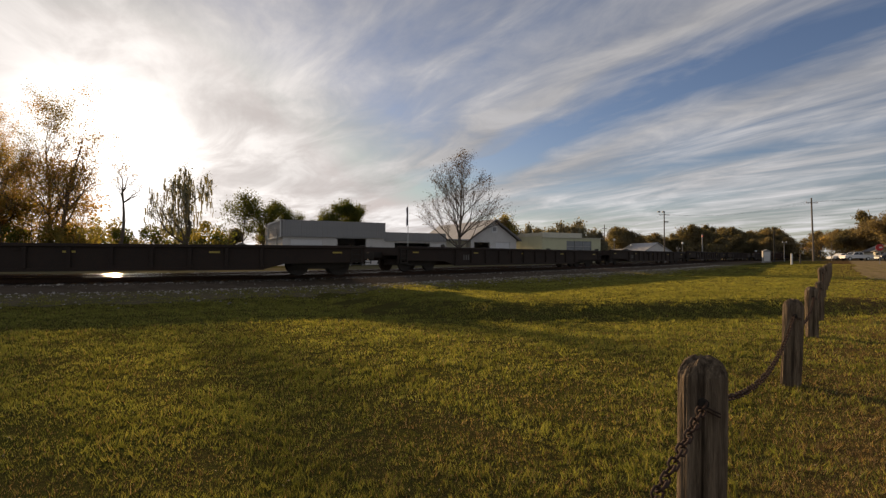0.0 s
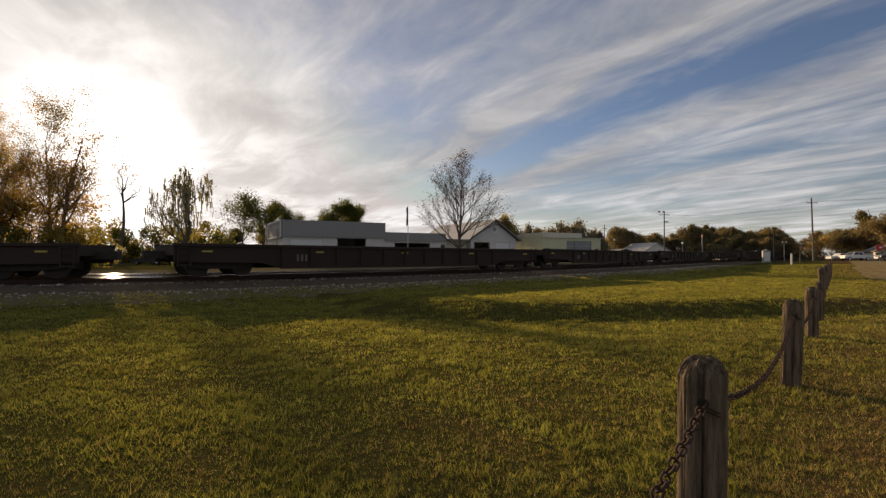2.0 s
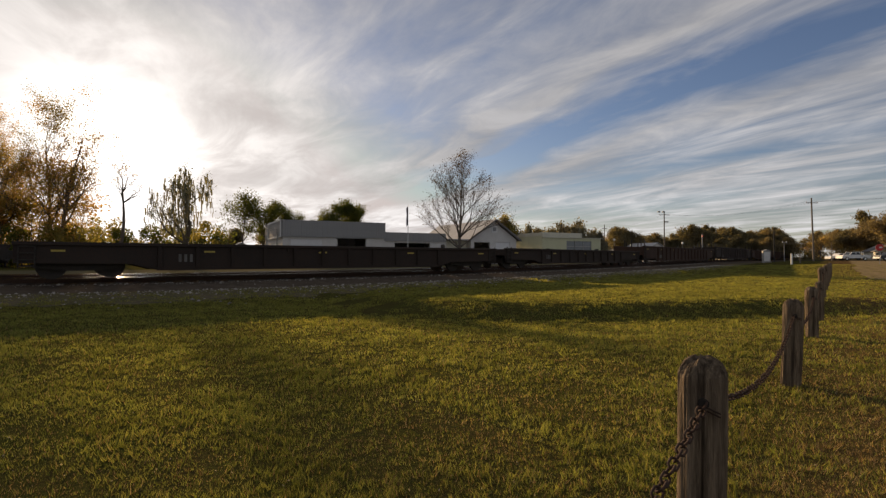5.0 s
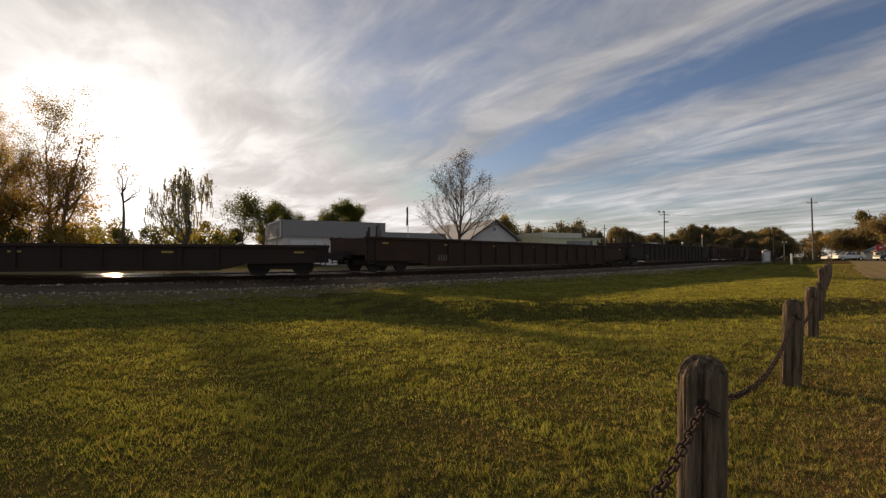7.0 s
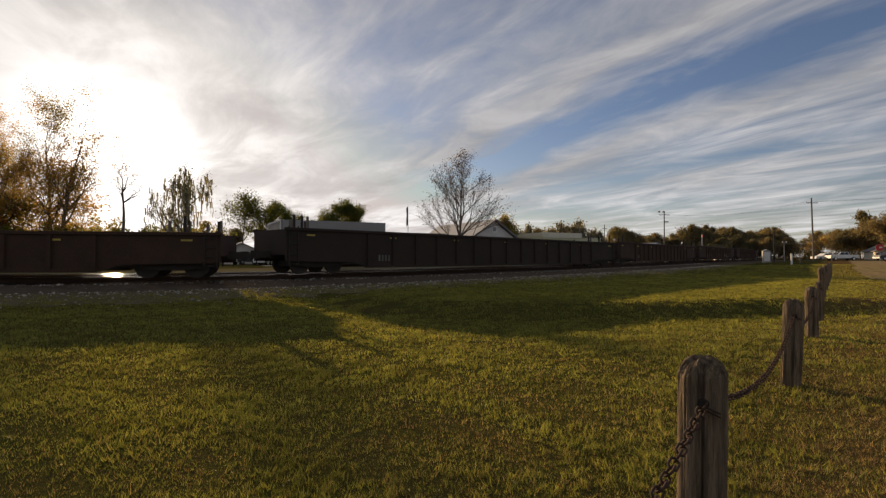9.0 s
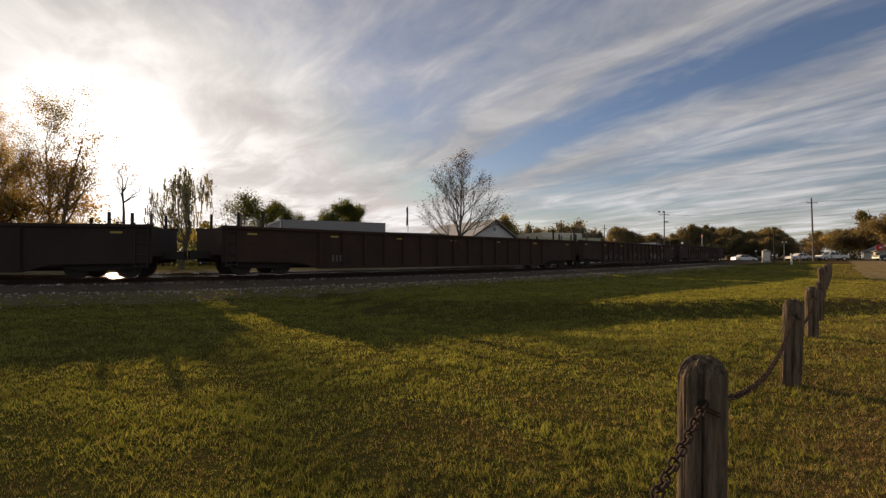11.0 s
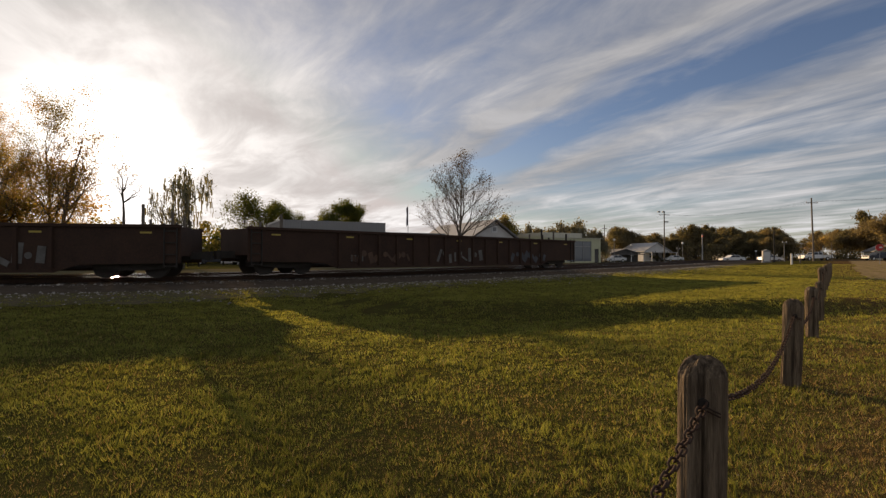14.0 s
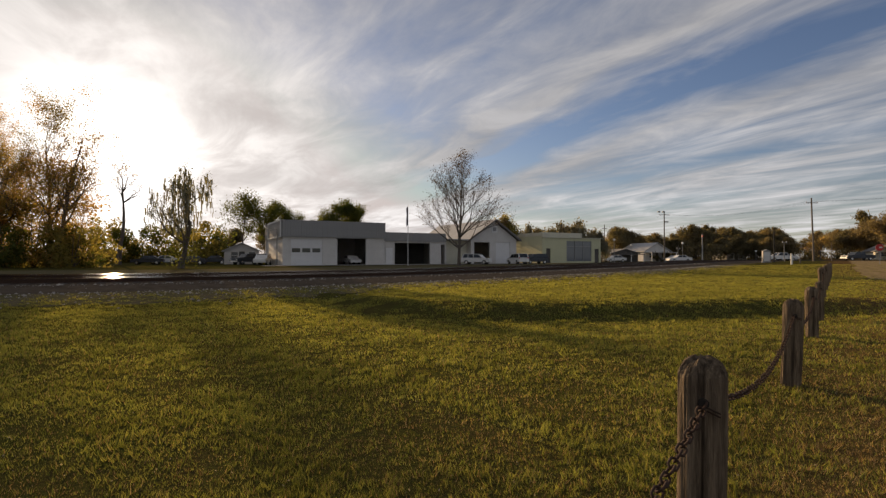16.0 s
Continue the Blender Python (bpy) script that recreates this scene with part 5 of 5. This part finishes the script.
def rail_car(length, top, low, panels, paint, label, seed, name="well_car", stakes=False, tags=False, load=False):
    """Low railway car: plate sides with posts that hang between two bogies, end decks, draft gear. Its origin lies on the rail tops."""
    rng = random.Random(seed)
    c = thing(name, Matrix(), label, "railway car", "freight cars of the train")
    L, w = length, 1.42
    deck = min(top - 0.12, 0.98)
    bm = B()
    for s in (-1, 1):
        prism(bm, ((-L / 2, deck - 0.4), (-L / 2 + 3.4, deck - 0.45), (-L / 2 + 4.2, low), (L / 2 - 4.2, low), (L / 2 - 3.4, deck - 0.45), (L / 2, deck - 0.4), (L / 2, top), (-L / 2, top)), s * w - 0.04, s * w + 0.04)
    part("side_plate", bm, paint, c)
    part("floor_plate", bx(0, 0, (low + 0.08) if name == "well_car" else deck, L - 8.4 if name == "well_car" else L - 6.6, 2 * w - 0.1, 0.1), M_UNDER, c)
    for s in (-1, 1):
        part("end_deck", bx(s * (L / 2 - 1.7), 0, deck, 3.2, 2 * w - 0.1, 0.1), M_UNDER, c)
        bm = B()
        box(bm, s * (L / 2 - 0.05), 0, deck - 0.14, 0.1, 2 * w - 0.09, top - deck + 0.1)
        part("end_plate", bm, paint, c)
        bm = B()
        box(bm, 0, s * (w + 0.02), top - 0.09, L + 0.06, 0.2, 0.13)
        bevel(bm, 0.02, 1)
        part("top_chord", bm, paint, c)
        part("side_sill", bx(0, s * (w + 0.05), low - 0.02, L - 8.4, 0.1, 0.12), paint, c)
    bm = B()
    box(bm, 0, -0.06, 0, 0.18, 0.12, top - low - 0.2)
    for q in bm.verts:
        if q.co.y < -0.09:
            q.co.x *= 0.7
    post = bpy.data.meshes.new("side_post")
    bmesh.ops.recalc_face_normals(bm, faces=bm.faces)
    bm.to_mesh(post)
    bm.free()
    post.materials.append(paint)
    for s in (-1, 1):
        for k in range(panels + 1):
            o = new("side_post", post)
            o.parent = c
            x = -L / 2 + 4.3 + (L - 8.6) * k / panels
            o.matrix_basis = pose(x, s * (w + 0.03), low + 0.1) if s < 0 else pose(x, s * (w + 0.03), low + 0.1, 0, 0, 180)
    for s in (-1, 1):
        bm = B()
        box(bm, s * (L / 2 + 0.3), 0, 0.72, 0.7, 0.28, 0.3)
        box(bm, s * (L / 2 + 0.62), 0.06, 0.68, 0.24, 0.34, 0.36)
        part("coupler", bm, M_UNDER, c)
        part("draft_sill", bx(s * (L / 2 - 2.0), 0, deck - 0.3, 3.8, 0.36, 0.28), M_UNDER, c)
        bogie(c, s * (L / 2 - 1.9))
        for y in (-w, w):
            bm = B()
            for k in (-1, 1):
                box(bm, s * (L / 2 - 0.35) + k * 0.22, y * 1.05, 0.4, 0.04, 0.05, top - 0.3)
            for k in range(4):
                box(bm, s * (L / 2 - 0.35), y * 1.05, 0.45 + k * (top - 0.5) / 3.4, 0.45, 0.05, 0.04)
            part("end_ladder", bm, M_UNDER, c)
        if stakes:
            for y in (-1.25, -0.8, -0.3, 0.5, 0.9, 1.2):
                if rng.random() < 0.8:
                    bm = B()
                    h = rng.uniform(0.3, 0.85)
                    box(bm, s * (L / 2 - rng.uniform(0.1, 2.6)), y, deck + 0.1, 0.09, 0.09, top - deck - 0.1 + h)
                    part("stake", bm, M_POLE if rng.random() < 0.5 else M_UNDER, c)
    if load:
        bm = B()
        for k in range(14):
            box(bm, rng.uniform(-L / 2 + 1, L / 2 - 1), rng.uniform(-1, 1), deck + 0.05, rng.uniform(0.4, 2.2), rng.uniform(0.3, 0.9), rng.uniform(0.05, 0.22), rng.uniform(-20, 20))
        part("dunnage", bm, M_CARB, c, "low dark pieces of dunnage")
    # pale bars of lettering, reflectors and sprayed marks on the side that faces the field
    y = -w - 0.046
    for k in range(panels // 2):
        part("reflector_strip", bx(-L / 2 + 1.2 + k * (L - 2.4) / (panels // 2 - 1), y, top - 0.3, 0.4, 0.012, 0.07), M_REFL, c, "yellow reflector strip")
    for k in range(4):
        part("lettering_bar", bx(-L / 2 + 5.0 + k * 0.2, y, low + 0.3, 0.1, 0.012, 0.3), M_CHALK, c, "pale lettering bar")
    if tags:
        for n in range(3):
            x0 = -L / 2 + 4.8 + n * (L - 9) / 2.6 + rng.uniform(-0.6, 0.6)
            for k in range(9):
                bm = B()
                x, z = x0 + k * 0.42 + rng.uniform(-0.1, 0.1), low + 0.18 + rng.uniform(0, 0.15)
                hgt = rng.uniform(0.2, 0.8)
                if k % 3 == 1:
                    bmesh.ops.create_cone(bm, cap_ends=True, segments=12, radius1=hgt * 0.3, radius2=hgt * 0.3, depth=0.012, matrix=pose(x, y - 0.001 * k, z + 0.4, 90))
                else:
                    m = pose(x, y - 0.001 * k, z + hgt / 2, 0, rng.uniform(-70, 70), 0) @ Matrix.Diagonal((rng.uniform(0.08, 0.4), 0.012, hgt, 1))
                    bmesh.ops.create_cube(bm, size=1.0, matrix=m)
                part("sprayed_mark", bm, (M_SPRAY1, M_SPRAY2, M_CHALK)[(n + seed) % 3], c, "faded sprayed paint shapes")
    return c


M_REFL = mat("yellow_reflector", (0.5, 0.36, 0.06), (0.4, 0.28, 0.05), 0.5, scale=3, fine=20, bump=0.0)
M_CHALK = mat("faded_white_paint", (0.19, 0.18, 0.165), (0.08, 0.07, 0.06), 0.8, scale=2.5, fine=12, bump=0.0)
M_SPRAY1 = mat("faded_blue_grey_spray", (0.10, 0.105, 0.12), (0.05, 0.045, 0.045), 0.8, scale=3, fine=20, bump=0.0)
M_SPRAY2 = mat("faded_rust_spray", (0.15, 0.08, 0.045), (0.07, 0.04, 0.03), 0.8, scale=3, fine=20, bump=0.0)

V_TRAIN, END_S, END_T = 17.0, 37.2, 13.8
# distances of the couplings from the train's end
BREAKS = (0.0, 25.7, 50.9, 77.7, 109.3, 139.3, 162.6, 186.0, 209.0, 232.5, 256.8, 280.0, 302.0, 325.0)


def train():
    cars = []
    flat = None
    for i, (a, b) in enumerate(zip(BREAKS, BREAKS[1:])):
        mid = (a + b) / 2
        if i >= 5:
            if flat is None:
                flat = c = rail_car(21.9, 1.27, 0.30, 10, M_CARB, "long low dark flat car in a moving train", 40, "flat_car", load=True)
            else:
                c = copy_thing(flat, Matrix())
        else:
            c = rail_car(b - a - 1.15, 1.98 if i < 4 else 1.70, 0.27, 14, M_CAR if i != 3 else M_CARB,
                         "rusty brown well car with faded sprayed paint" if i < 2 else "dark brown ribbed well car in a moving train", 10 + 2 * i, stakes=True, tags=i < 2)
        cars.append((c, mid))
    return cars


CARS = train()
TRUCK = pickup(Matrix(), M_WHITEP, "white extended-cab pickup driving along the cross road")
TRUCK_B = pickup(Matrix(), M_DARKP, "dark pickup driving along the cross road")
CAR_B = sedan(Matrix(), M_WHITEP, "white car driving along the far side of the cross road")
CAR_C = sedan(Matrix(), M_WHITEP, "white car coming the other way along the cross road")


def drive_rows(keys, depth, turn=0.0):
    rows = []
    for t, px in keys:
        x = (px - 784) / 902 * depth
        rows.append((t, pose(x, depth + 0.04 * (x - 60), ground_z(x, depth) + 0.06, 0, 0, turn)))
    return rows


def motions():
    for c, mid in CARS:
        rows = []
        for i in range(33):
            t = i * 0.5
            x, y, h, z = on_line(END_S - mid - V_TRAIN * (t - END_T))
            rows.append((t, pose(x, y, z, 0, 0, math.degrees(h))))
        walk(c, rows)
    walk(TRUCK, drive_rows(((0, 1521), (4, 1519), (6.5, 1509), (8, 1504), (9, 1495), (10, 1486), (11.5, 1473), (12.5, 1465), (13.5, 1455), (14, 1447), (14.5, 1436), (15, 1421), (15.5, 1403), (16, 1384)), 101))
    walk(TRUCK_B, drive_rows(((0, 1588), (9, 1585), (13, 1576), (14.5, 1556), (16, 1525)), 100.2))
    walk(CAR_B, drive_rows(((0, 1494), (4, 1491), (7, 1484), (8, 1475), (9, 1464), (10, 1445), (11.5, 1400), (13, 1340), (16, 1200)), 103.3))
    walk(CAR_C, drive_rows(((0, 1150), (9, 1287), (11.5, 1325), (13, 1349), (14.5, 1372), (16, 1395)), 106.0, 180.0))


motions()
